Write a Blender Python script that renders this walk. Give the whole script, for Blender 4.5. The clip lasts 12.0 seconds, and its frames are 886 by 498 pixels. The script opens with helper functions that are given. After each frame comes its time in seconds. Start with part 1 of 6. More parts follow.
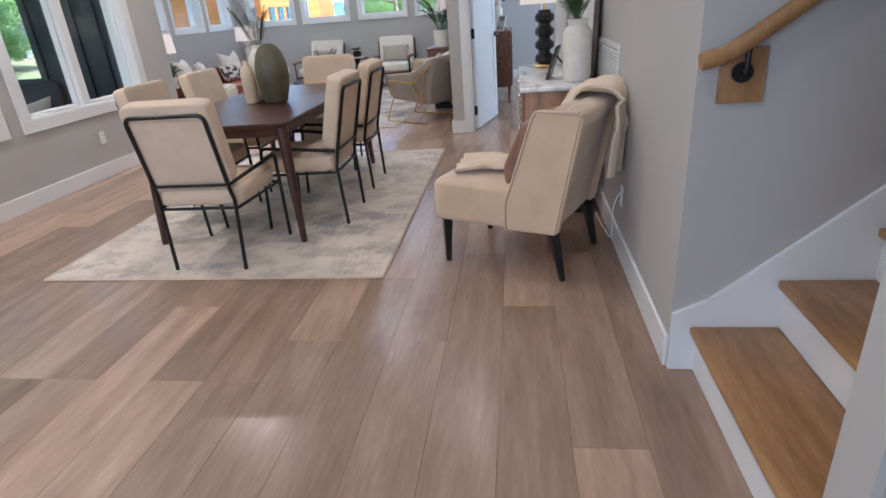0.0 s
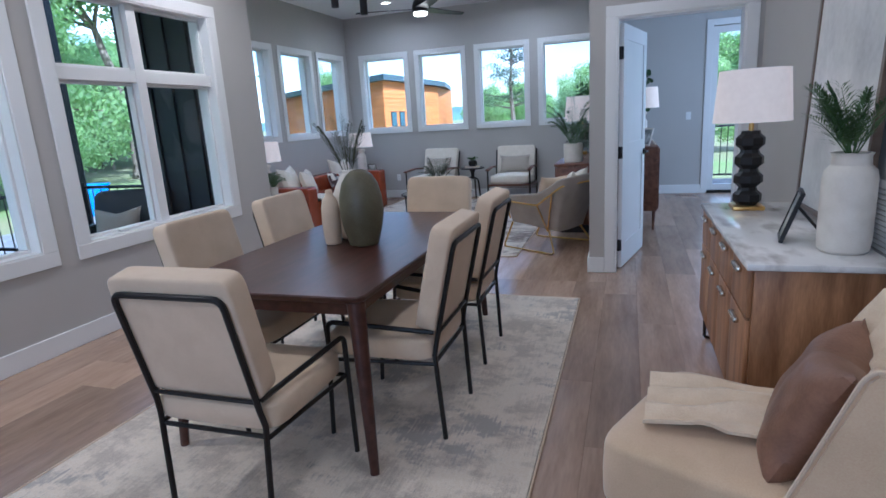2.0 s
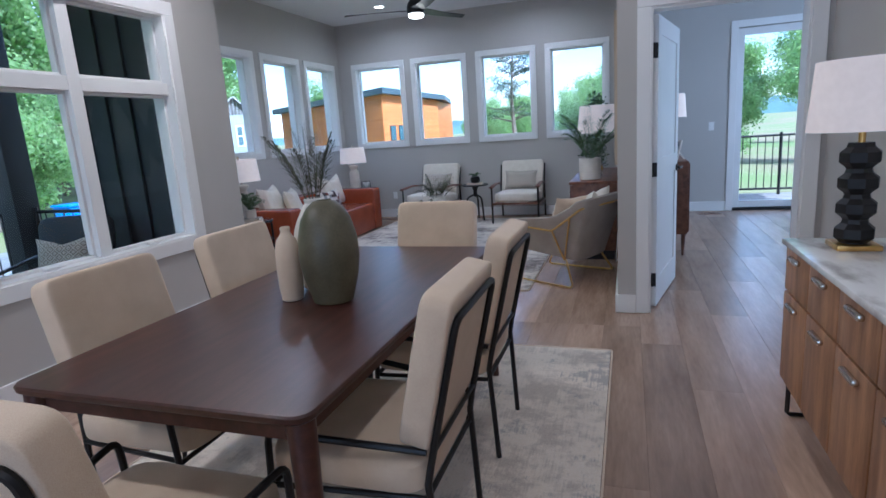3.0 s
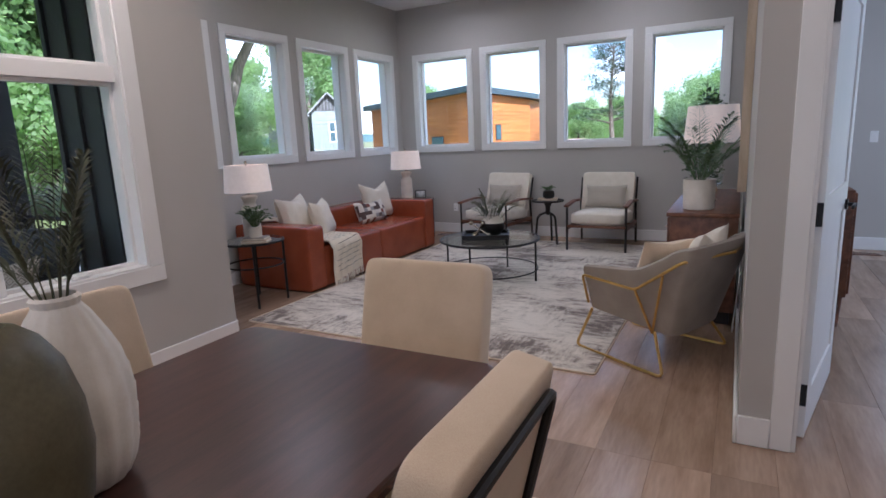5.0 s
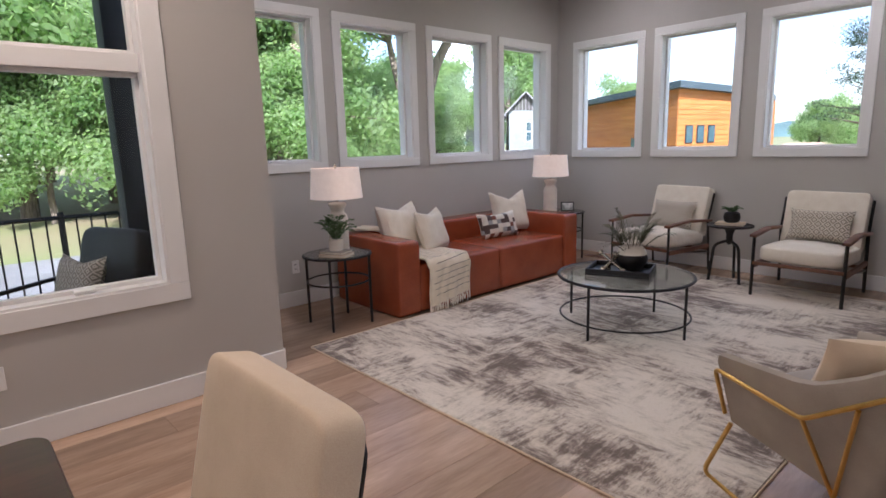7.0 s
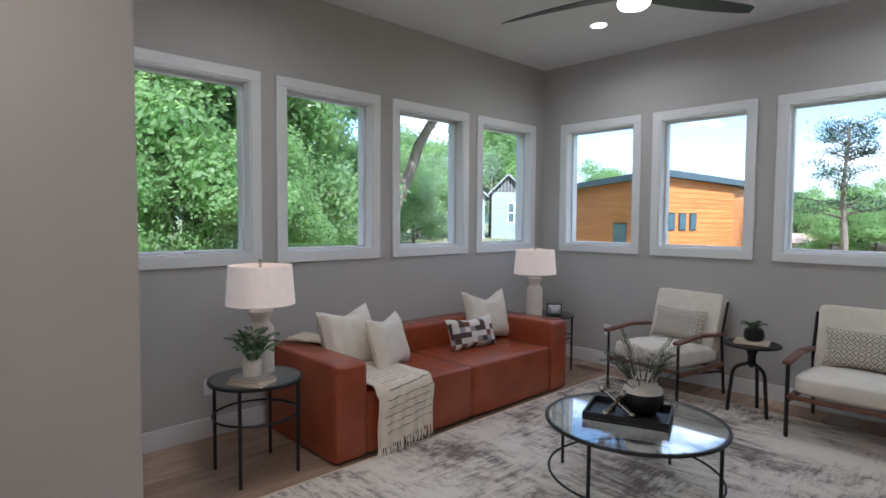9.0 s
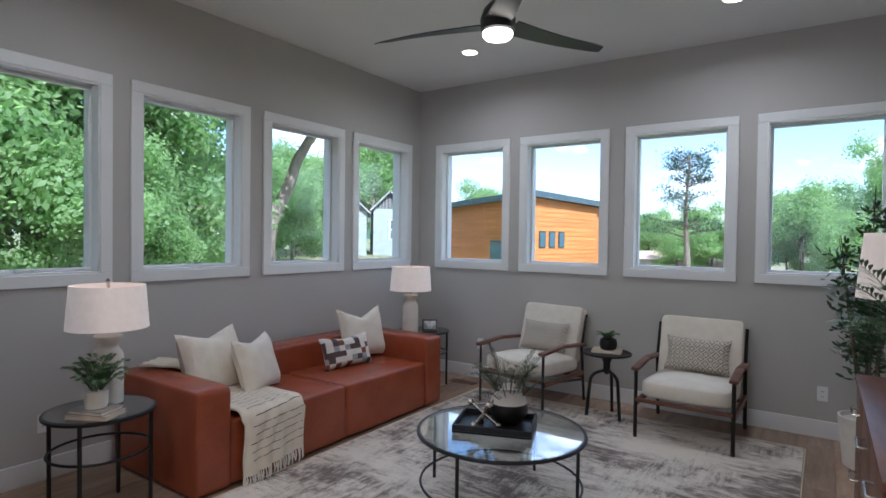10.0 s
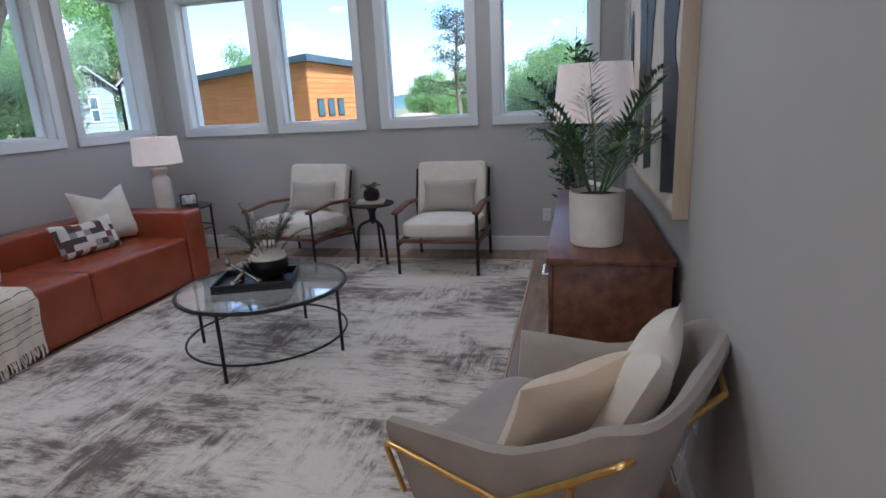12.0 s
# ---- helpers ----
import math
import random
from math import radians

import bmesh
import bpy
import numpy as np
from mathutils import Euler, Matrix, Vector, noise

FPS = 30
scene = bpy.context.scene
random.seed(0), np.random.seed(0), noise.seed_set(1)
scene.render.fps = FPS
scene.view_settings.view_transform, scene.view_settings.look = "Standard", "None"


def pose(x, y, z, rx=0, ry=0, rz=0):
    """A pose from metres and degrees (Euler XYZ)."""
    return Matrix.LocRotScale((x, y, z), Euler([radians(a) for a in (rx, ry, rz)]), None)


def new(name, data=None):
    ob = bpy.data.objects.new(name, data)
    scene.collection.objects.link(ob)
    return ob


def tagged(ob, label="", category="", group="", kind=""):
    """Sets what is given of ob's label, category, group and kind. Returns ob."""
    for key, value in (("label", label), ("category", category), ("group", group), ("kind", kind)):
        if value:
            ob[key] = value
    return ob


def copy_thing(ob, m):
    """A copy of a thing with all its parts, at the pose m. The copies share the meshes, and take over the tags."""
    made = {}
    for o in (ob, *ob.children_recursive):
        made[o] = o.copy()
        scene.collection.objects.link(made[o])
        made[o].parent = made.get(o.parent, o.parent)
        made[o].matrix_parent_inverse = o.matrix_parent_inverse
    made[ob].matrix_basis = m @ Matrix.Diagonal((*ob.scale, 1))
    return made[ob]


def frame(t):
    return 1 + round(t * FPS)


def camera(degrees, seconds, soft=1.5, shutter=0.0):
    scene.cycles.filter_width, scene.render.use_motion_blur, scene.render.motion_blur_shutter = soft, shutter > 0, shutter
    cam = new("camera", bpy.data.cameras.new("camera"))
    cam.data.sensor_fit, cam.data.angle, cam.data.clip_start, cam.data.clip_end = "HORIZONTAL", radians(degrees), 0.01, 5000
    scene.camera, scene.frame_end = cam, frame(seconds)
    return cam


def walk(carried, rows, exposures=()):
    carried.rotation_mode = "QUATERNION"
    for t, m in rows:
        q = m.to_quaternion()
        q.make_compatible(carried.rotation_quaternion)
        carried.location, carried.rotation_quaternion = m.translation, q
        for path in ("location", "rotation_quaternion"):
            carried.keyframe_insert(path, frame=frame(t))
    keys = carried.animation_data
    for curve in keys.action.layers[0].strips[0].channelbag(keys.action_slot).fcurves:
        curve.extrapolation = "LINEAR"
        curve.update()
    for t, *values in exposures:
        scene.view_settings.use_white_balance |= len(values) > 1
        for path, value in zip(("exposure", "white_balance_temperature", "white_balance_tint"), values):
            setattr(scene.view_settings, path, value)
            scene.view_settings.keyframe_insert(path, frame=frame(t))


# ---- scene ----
cam = camera(76.7, 12.0, soft=1.6)
METRES, EYE, TILT, LEAN, TURN = 6.4, 1.3, 0.0, 0.0, 8.5
ROWS = [
    (0.0, 0.0, 0.0, 0.0, -1.72, -23.42, 3.98),
    (0.5, -0.004, 0.054, 0.0032, 5.95, -19.9, 3.54),
    (1.0, -0.0144, 0.1021, 0.0068, 8.85, -16.66, 3.06),
    (1.5, -0.0265, 0.1538, 0.0122, 9.43, -14.78, 2.98),
    (2.0, -0.0298, 0.2145, 0.0126, 9.39, -13.13, 3.34),
    (2.5, -0.0398, 0.2769, 0.0105, 9.08, -12.02, 3.74),
    (4.5, -0.0458, 0.5195, 0.0128, 14.82, -11.29, 2.94),
    (5.0, -0.0337, 0.5728, 0.0147, 18.99, -11.37, 2.45),
    (5.5, -0.0252, 0.6322, 0.014, 24.22, -11.4, 2.08),
    (6.0, -0.0116, 0.6828, 0.0139, 30.15, -11.69, 1.87),
    (6.5, -0.0044, 0.7249, 0.0136, 35.61, -11.81, 1.81),
    (8.5, -0.0683, 0.8945, 0.0206, 43.21, -5.99, 0.4),
    (9.0, -0.0859, 0.9077, 0.0314, 37.76, -2.94, -0.38),
    (9.5, -0.083, 0.9098, 0.0337, 31.31, -1.0, -0.81),
    (10.0, -0.0765, 0.9109, 0.0323, 25.79, -1.12, -0.78),
    (10.5, -0.0704, 0.9127, 0.0291, 21.61, -3.25, -0.34),
    (11.0, -0.0623, 0.9134, 0.0252, 17.87, -6.66, 0.49),
    (11.5, -0.0524, 0.9113, 0.0194, 12.72, -10.63, 1.7),
    (12.0, -0.0362, 0.9108, 0.0128, 4.31, -14.54, 2.82),
]
walk(cam, [(t, pose(0, 0, EYE, TILT, LEAN, TURN) @ pose(METRES * x, METRES * y, METRES * z, 90 + pitch, roll, yaw)) for t, x, y, z, yaw, pitch, roll in ROWS],
     exposures=[(0.0, 1.80, 5000, 9), (0.5, 1.72, 4700, 9), (1.5, 1.36, 4450, 8), (2.5, 1.33, 4520, 9), (4.5, 1.16, 4750, 13), (5.5, 1.22, 5550, 18), (6.7, 1.32, 5650, 19), (8.5, 1.18, 5300, 10), (10.5, 1.08, 5050, 9), (12.0, 1.06, 4950, 12)])

# ---- world, sun, lamps ----
SUN_EL, SUN_AZ = 43.0, 125.0
world = bpy.data.worlds.new("sky")
scene.world = world
world.use_nodes = True
wn, wl = world.node_tree.nodes, world.node_tree.links
wn.clear()
sky = wn.new("ShaderNodeTexSky")
sky.sky_type, sky.sun_disc = "NISHITA", False
sky.sun_elevation, sky.sun_rotation = radians(SUN_EL), radians(SUN_AZ)
coord, cmap, cloud, ramp, cmix, back, wout = [wn.new("ShaderNode" + k) for k in ("TexCoord", "Mapping", "TexNoise", "ValToRGB", "MixRGB", "Background", "OutputWorld")]
cmap.inputs["Scale"].default_value = (2.2, 2.2, 7.0)
cloud.inputs["Scale"].default_value, cloud.inputs["Detail"].default_value = 2.3, 7.0
ramp.color_ramp.elements[0].position, ramp.color_ramp.elements[1].position = 0.51, 0.66
cmix.inputs[2].default_value = (13.0, 13.2, 13.6, 1)
wl.new(coord.outputs["Generated"], cmap.inputs[0]), wl.new(cmap.outputs[0], cloud.inputs["Vector"])
wl.new(cloud.outputs["Fac"], ramp.inputs[0]), wl.new(ramp.outputs[0], cmix.inputs[0]), wl.new(sky.outputs[0], cmix.inputs[1])
wl.new(cmix.outputs[0], back.inputs[0]), wl.new(back.outputs[0], wout.inputs[0])
back.inputs[1].default_value = 0.145


def lamp(name, kind, m, energy, color=(1, 1, 1), **extra):
    data = bpy.data.lights.new(name, kind)
    data.energy, data.color = energy, color
    ob = new(name, data)
    ob.matrix_world = m
    return data


sun = lamp("sun", "SUN", pose(0, 0, 30, 90 - SUN_EL, 0, 180 - SUN_AZ + 0), 5.0, (1.0, 0.95, 0.87))
sun.angle = radians(0.5)
DOWNLIGHTS = [(-4.03, 10.02), (-1.9, 10.02), (-4.03, 7.2), (-1.9, 7.2), (-3.25, 5.3), (-0.6, 5.3), (-3.25, 2.9), (-0.6, 2.9), (-3.25, 0.4), (-0.6, 0.4), (1.2, 8.4)]
for lx, ly in DOWNLIGHTS:
    d = lamp("downlight_lamp", "AREA", pose(lx, ly, 3.165), 4.4 if ly > 6.5 else 8.0 if lx < -2 else 3.2, (1.0, 0.91, 0.82) if ly > 6.5 else (1.0, 0.78, 0.58))
    d.shape, d.size, d.spread = "DISK", 0.12, radians(165)
# unseen fill lamp added behind the walk; the south wall has no window
d = lamp("south_fill_lamp", "AREA", pose(-1.7, -2.42, 1.7, 90, 0, 0), 20, (0.86, 0.93, 1.0))
d.shape, d.size, d.size_y = "RECTANGLE", 3.2, 2.2
# out-of-view fill lamp added by the windowless east wall to brighten the office
d = lamp("office_fill_lamp", "AREA", pose(3.3, 8.6, 1.7, 90, 0, 90), 24, (0.82, 0.91, 1.0))
d.shape, d.size, d.size_y = "RECTANGLE", 2.0, 1.5


# ---- materials ----
def mat(name, col, col2=None, rough=0.5, metal=0.0, scale=6.0, stretch=(1, 1, 1), fine=90.0, fine_amt=0.12, bump=0.1, rnd=0.0, sheen=0.0, spec=0.5, detail=5.0, lo=0.35, hi=0.65, emit=0.0):
    m = bpy.data.materials.new(name)
    m.use_nodes = True
    n, l = m.node_tree.nodes, m.node_tree.links
    p = n["Principled BSDF"]
    tc, mp, n1, n2, rp = n.new("ShaderNodeTexCoord"), n.new("ShaderNodeMapping"), n.new("ShaderNodeTexNoise"), n.new("ShaderNodeTexNoise"), n.new("ShaderNodeValToRGB")
    l.new(tc.outputs["Object"], mp.inputs[0])
    mp.inputs["Scale"].default_value = stretch
    col2 = col2 or tuple(c * 0.86 for c in col)
    rp.color_ramp.elements[0].color, rp.color_ramp.elements[1].color = (*col2, 1), (*col, 1)
    rp.color_ramp.elements[0].position, rp.color_ramp.elements[1].position = lo, hi
    for k, s in ((n1, scale), (n2, fine)):
        l.new(mp.outputs[0], k.inputs["Vector"])
        k.inputs["Scale"].default_value, k.inputs["Detail"].default_value = s, detail
    l.new(n1.outputs["Fac"], rp.inputs[0])
    mx = n.new("ShaderNodeMixRGB")
    mx.blend_type = "OVERLAY"
    mx.inputs[0].default_value = fine_amt
    l.new(rp.outputs[0], mx.inputs[1]), l.new(n2.outputs["Fac"], mx.inputs[2])
    last = mx.outputs[0]
    if rnd:
        oi, hs, ma, off = n.new("ShaderNodeObjectInfo"), n.new("ShaderNodeHueSaturation"), n.new("ShaderNodeMapRange"), n.new("ShaderNodeVectorMath")
        off.operation = "SCALE"
        off.inputs[0].default_value = (37.0, 91.0, 13.0)
        l.new(oi.outputs["Random"], off.inputs["Scale"]), l.new(off.outputs[0], mp.inputs["Location"])
        ma.inputs["To Min"].default_value, ma.inputs["To Max"].default_value = 1 - rnd, 1 + rnd
        l.new(oi.outputs["Random"], ma.inputs["Value"]), l.new(ma.outputs[0], hs.inputs["Value"]), l.new(last, hs.inputs["Color"])
        last = hs.outputs[0]
    l.new(last, p.inputs["Base Color"])
    p.inputs["Roughness"].default_value, p.inputs["Metallic"].default_value = rough, metal
    p.inputs["Specular IOR Level"].default_value = spec
    p.inputs["Sheen Weight"].default_value = sheen
    if bump:
        b = n.new("ShaderNodeBump")
        b.inputs["Strength"].default_value, b.inputs["Distance"].default_value = bump, 0.004
        l.new(n2.outputs["Fac"], b.inputs["Height"]), l.new(b.outputs[0], p.inputs["Normal"])
    if emit:
        p.inputs["Emission Color"].default_value, p.inputs["Emission Strength"].default_value = (*col, 1), emit
    return m


def glass(name, tint=(1, 1, 1), power=4.0, least=0.018):
    m = bpy.data.materials.new(name)
    m.use_nodes = True
    n, l = m.node_tree.nodes, m.node_tree.links
    n.clear()
    o, mx, tr, gl, lw, pw, fr = [n.new("ShaderNode" + k) for k in ("OutputMaterial", "MixShader", "BsdfTransparent", "BsdfGlossy", "LayerWeight", "Math", "MapRange")]
    tr.inputs[0].default_value, gl.inputs["Roughness"].default_value = (*tint, 1), 0.02
    lw.inputs[0].default_value = 0.5
    pw.operation, pw.inputs[1].default_value = "POWER", power
    fr.inputs["To Min"].default_value, fr.inputs["To Max"].default_value = least, 0.75
    l.new(lw.outputs["Facing"], pw.inputs[0]), l.new(pw.outputs[0], fr.inputs["Value"])
    l.new(fr.outputs[0], mx.inputs[0]), l.new(tr.outputs[0], mx.inputs[1]), l.new(gl.outputs[0], mx.inputs[2]), l.new(mx.outputs[0], o.inputs[0])
    return m


def rug_mat(name, light, mid, dark, scale, stretch, thr, streak=(1.5, 16, 1)):
    m = mat(name, light, mid, rough=0.95, scale=scale, stretch=stretch, fine=160, fine_amt=0.35, bump=0.6, detail=12, lo=0.42, hi=0.53, sheen=0.2, spec=0.1)
    n, l = m.node_tree.nodes, m.node_tree.links
    p = n["Principled BSDF"]
    n["Noise Texture"].inputs["Roughness"].default_value = 0.7
    src = p.inputs["Base Color"].links[0].from_socket
    tc = n["Texture Coordinate"]
    mp, nz, rp, mx, ms, ns, sm = [n.new("ShaderNode" + k) for k in ("Mapping", "TexNoise", "ValToRGB", "MixRGB", "Mapping", "TexNoise", "Math")]
    mp.inputs["Scale"].default_value, mp.inputs["Location"].default_value = (stretch[0], stretch[1] * 1.15, 1), (3.1, 7.7, 0)
    ms.inputs["Scale"].default_value = streak
    ns.inputs["Scale"].default_value, ns.inputs["Detail"].default_value, ns.inputs["Roughness"].default_value = 2.2, 8, 0.65
    nz.inputs["Scale"].default_value, nz.inputs["Detail"].default_value, nz.inputs["Roughness"].default_value = scale * 0.5, 12, 0.7
    sm.operation, sm.inputs[1].default_value = "MULTIPLY_ADD", 0.3
    rp.color_ramp.elements[0].position, rp.color_ramp.elements[1].position = thr + 0.145, thr + 0.20
    rp.color_ramp.elements[1].color = (0.85, 0.85, 0.85, 1)
    mx.inputs[2].default_value = (*dark, 1)
    l.new(tc.outputs["Object"], mp.inputs[0]), l.new(mp.outputs[0], nz.inputs["Vector"])
    l.new(tc.outputs["Object"], ms.inputs[0]), l.new(ms.outputs[0], ns.inputs["Vector"])
    l.new(ns.outputs["Fac"], sm.inputs[0]), l.new(nz.outputs["Fac"], sm.inputs[2]), l.new(sm.outputs[0], rp.inputs[0])
    # the same scratches break up the light ground
    s2, base = n.new("ShaderNodeMath"), n["Noise Texture"]
    s2.operation, s2.inputs[1].default_value = "MULTIPLY_ADD", 0.3
    sh = n.new("ShaderNodeMath")
    sh.operation, sh.inputs[1].default_value = "SUBTRACT", 0.15
    l.new(ns.outputs["Fac"], s2.inputs[0]), l.new(base.outputs["Fac"], s2.inputs[2]), l.new(s2.outputs[0], sh.inputs[0]), l.new(sh.outputs[0], n["Color Ramp"].inputs[0])
    l.new(rp.outputs[0], mx.inputs[0]), l.new(src, mx.inputs[1]), l.new(mx.outputs[0], p.inputs["Base Color"])
    return m


def abstract_rug(name):
    """Brushed patches of cream, taupe and brown, dragged along and across the weave."""
    m = mat(name, (0.7, 0.64, 0.55), rough=0.95, fine=170, fine_amt=0.3, bump=0.6, sheen=0.2, spec=0.1)
    n, l = m.node_tree.nodes, m.node_tree.links
    tc = n["Texture Coordinate"]

    def field(scale, stretch, at, detail, rough):
        mp, nz = n.new("ShaderNodeMapping"), n.new("ShaderNodeTexNoise")
        mp.inputs["Scale"].default_value, mp.inputs["Location"].default_value = stretch, at
        nz.inputs["Scale"].default_value, nz.inputs["Detail"].default_value, nz.inputs["Roughness"].default_value = scale, detail, rough
        l.new(tc.outputs["Object"], mp.inputs[0]), l.new(mp.outputs[0], nz.inputs["Vector"])
        return nz.outputs["Fac"]

    def step(v, a, b):
        r = n.new("ShaderNodeMapRange")
        r.inputs["From Min"].default_value, r.inputs["From Max"].default_value = a, b
        l.new(v, r.inputs["Value"])
        return r.outputs[0]

    def blend(f, a, b):
        x = n.new("ShaderNodeMixRGB")
        for sock, v in zip(x.inputs, (f, a, b)):
            if isinstance(v, (int, float)):
                sock.default_value = v
            else:
                l.new(v, sock)
        return x.outputs[0]
    along = field(4.2, (0.8, 4.6, 1), (1.3, 4.1, 0), 14, 0.86)
    across = field(4.2, (4.6, 0.8, 1), (7.3, 2.2, 0), 14, 0.86)
    turn = step(field(1.7, (1, 1, 1), (3.7, 9.1, 0), 2, 0.5), 0.50, 0.54)
    drag = blend(turn, along, across)
    patch = field(1.5, (0.8, 1.2, 1), (5.2, 0.6, 0), 14, 0.74)
    tone = blend(0.47, patch, drag)
    cr_ = n["Color Ramp"]
    el = cr_.color_ramp.elements
    el[0].position, el[0].color = 0.44, (0.15, 0.118, 0.10, 1)
    el[1].position, el[1].color = 0.54, (0.70, 0.635, 0.55, 1)
    for ps, co in ((0.458, (0.25, 0.205, 0.175, 1)), (0.474, (0.36, 0.30, 0.255, 1)), (0.494, (0.53, 0.475, 0.405, 1))):
        el.new(ps).color = co
    l.new(tone, cr_.inputs[0])
    return m


PAINT = mat("greige_paint", (0.50, 0.48, 0.45), (0.475, 0.455, 0.425), rough=0.75, scale=1.2, fine=300, fine_amt=0.04, bump=0.06)
CEIL = mat("ceiling_paint", (0.80, 0.79, 0.77), (0.77, 0.76, 0.74), rough=0.85, scale=1, fine=260, fine_amt=0.04, bump=0.08)
WHITE = mat("white_trim_paint", (0.82, 0.815, 0.80), (0.78, 0.775, 0.76), rough=0.38, scale=2, fine=150, fine_amt=0.03, bump=0.02)
PLANK = mat("greige_oak_plank", (0.46, 0.325, 0.23), (0.285, 0.185, 0.122), rough=0.27, scale=2.6, stretch=(5, 0.7, 1), fine=14, fine_amt=0.22, bump=0.04, rnd=0.27, detail=6, lo=0.22, hi=0.74)
OAK = mat("warm_oak_tread", (0.42, 0.235, 0.095), (0.28, 0.145, 0.055), rough=0.4, scale=4, stretch=(6, 0.8, 1), fine=30, fine_amt=0.3, bump=0.06)
MAHOG = mat("dark_walnut_stain", (0.075, 0.028, 0.02), (0.045, 0.017, 0.012), rough=0.33, scale=5, stretch=(6, 0.6, 6), fine=40, fine_amt=0.25, bump=0.04)
WALNUT = mat("brown_walnut", (0.20, 0.085, 0.045), (0.105, 0.042, 0.024), rough=0.38, scale=4, stretch=(5, 0.7, 5), fine=35, fine_amt=0.3, bump=0.06)
ACACIA = mat("honey_acacia", (0.47, 0.25, 0.115), (0.24, 0.115, 0.05), rough=0.42, scale=3.2, stretch=(6, 6, 0.8), fine=30, fine_amt=0.3, bump=0.06)
CREAM = mat("cream_linen", (0.72, 0.58, 0.42), (0.66, 0.525, 0.37), rough=0.92, scale=9, fine=420, fine_amt=0.25, bump=0.35, sheen=0.3, spec=0.15)
IVORY = mat("ivory_cotton", (0.80, 0.74, 0.64), (0.73, 0.665, 0.56), rough=0.95, scale=10, fine=300, fine_amt=0.2, bump=0.5, sheen=0.3, spec=0.1)
VELVET = mat("cream_velvet", (0.70, 0.53, 0.345), (0.60, 0.445, 0.28), rough=0.8, scale=5, fine=220, fine_amt=0.15, bump=0.2, sheen=0.5, spec=0.2)
TAUPE = mat("taupe_upholstery", (0.34, 0.295, 0.25), (0.29, 0.25, 0.21), rough=0.62, scale=7, fine=240, fine_amt=0.12, bump=0.15, sheen=0.2)
LEATHER = mat("cognac_leather", (0.33, 0.074, 0.028), (0.265, 0.057, 0.022), rough=0.27, scale=4, fine=120, fine_amt=0.2, bump=0.22, detail=7)
BROWNLEA = mat("brown_leather", (0.30, 0.165, 0.105), (0.19, 0.10, 0.062), rough=0.4, scale=7, fine=120, fine_amt=0.2, bump=0.3)
BLACK = mat("black_steel", (0.018, 0.017, 0.017), (0.012, 0.011, 0.011), rough=0.42, metal=0.3, scale=20, fine=200, fine_amt=0.1, bump=0.05)
GOLD = mat("brushed_gold", (0.72, 0.47, 0.16), (0.62, 0.39, 0.12), rough=0.28, metal=1.0, scale=20, fine=200, fine_amt=0.1, bump=0.03)
CHROME = mat("brushed_pewter", (0.62, 0.58, 0.50), (0.5, 0.46, 0.40), rough=0.25, metal=1.0, scale=30, fine=200, bump=0.03)
SAGE = mat("sage_glaze", (0.135, 0.12, 0.07), (0.088, 0.08, 0.047), rough=0.42, scale=9, fine=120, fine_amt=0.25, bump=0.12)
CERAM = mat("white_ceramic", (0.79, 0.74, 0.66), (0.71, 0.66, 0.58), rough=0.5, scale=14, fine=160, fine_amt=0.12, bump=0.12)
SHADE = mat("linen_shade", (0.87, 0.72, 0.60), (0.83, 0.68, 0.56), rough=0.9, scale=30, fine=500, fine_amt=0.1, bump=0.2, emit=0.12)
PALM = mat("palm_green", (0.12, 0.20, 0.075), (0.05, 0.10, 0.035), rough=0.5, scale=12, fine=90, fine_amt=0.2, bump=0.1)
DRYPALM = mat("dusty_palm", (0.12, 0.12, 0.06), (0.05, 0.055, 0.03), rough=0.7, scale=14, fine=90, fine_amt=0.2, bump=0.1)
MARBLE = mat("white_marble", (0.84, 0.83, 0.81), (0.45, 0.43, 0.41), rough=0.14, scale=5, stretch=(1.6, 0.7, 1), fine=30, fine_amt=0.2, bump=0.0, detail=10, lo=0.34, hi=0.50)
SOIL = mat("dark_soil", (0.05, 0.035, 0.025), rough=0.95, scale=40, fine=150, bump=0.8)
PANE = glass("window_glass")
TABLEGLASS = glass("table_glass", (0.92, 0.96, 0.94), 2.2, 0.09)
GLOW = mat("warm_lamp_lens", (1.0, 0.82, 0.58), rough=0.5, bump=0, emit=5.0)
SIDING = mat("charcoal_siding", (0.032, 0.037, 0.042), (0.024, 0.028, 0.032), rough=0.6, scale=6, fine=80, bump=0.1)
RUG_D = rug_mat("dining_rug_pile", (0.72, 0.635, 0.52), (0.52, 0.45, 0.37), (0.36, 0.33, 0.30), 3.6, (1.0, 1.2, 1), 0.555, (48, 2.5, 1))
RUG_L = abstract_rug("living_rug_pile")
FOLIAGE = mat("oak_leaves", (0.22, 0.30, 0.13), (0.10, 0.17, 0.07), rough=0.6, scale=0.9, fine=6, fine_amt=0.4, bump=0, rnd=0.12)
PINEMAT = mat("pine_needles", (0.06, 0.11, 0.05), (0.03, 0.06, 0.03), rough=0.7, scale=1.5, fine=9, fine_amt=0.3, bump=0)
BARK = mat("grey_bark", (0.22, 0.18, 0.14), (0.10, 0.08, 0.06), rough=0.9, scale=5, stretch=(3, 3, 0.6), fine=20, fine_amt=0.4, bump=0.8)
GRASS = mat("lawn", (0.13, 0.19, 0.05), (0.21, 0.17, 0.10), rough=0.95, scale=0.12, fine=3, fine_amt=0.15, bump=0.3)
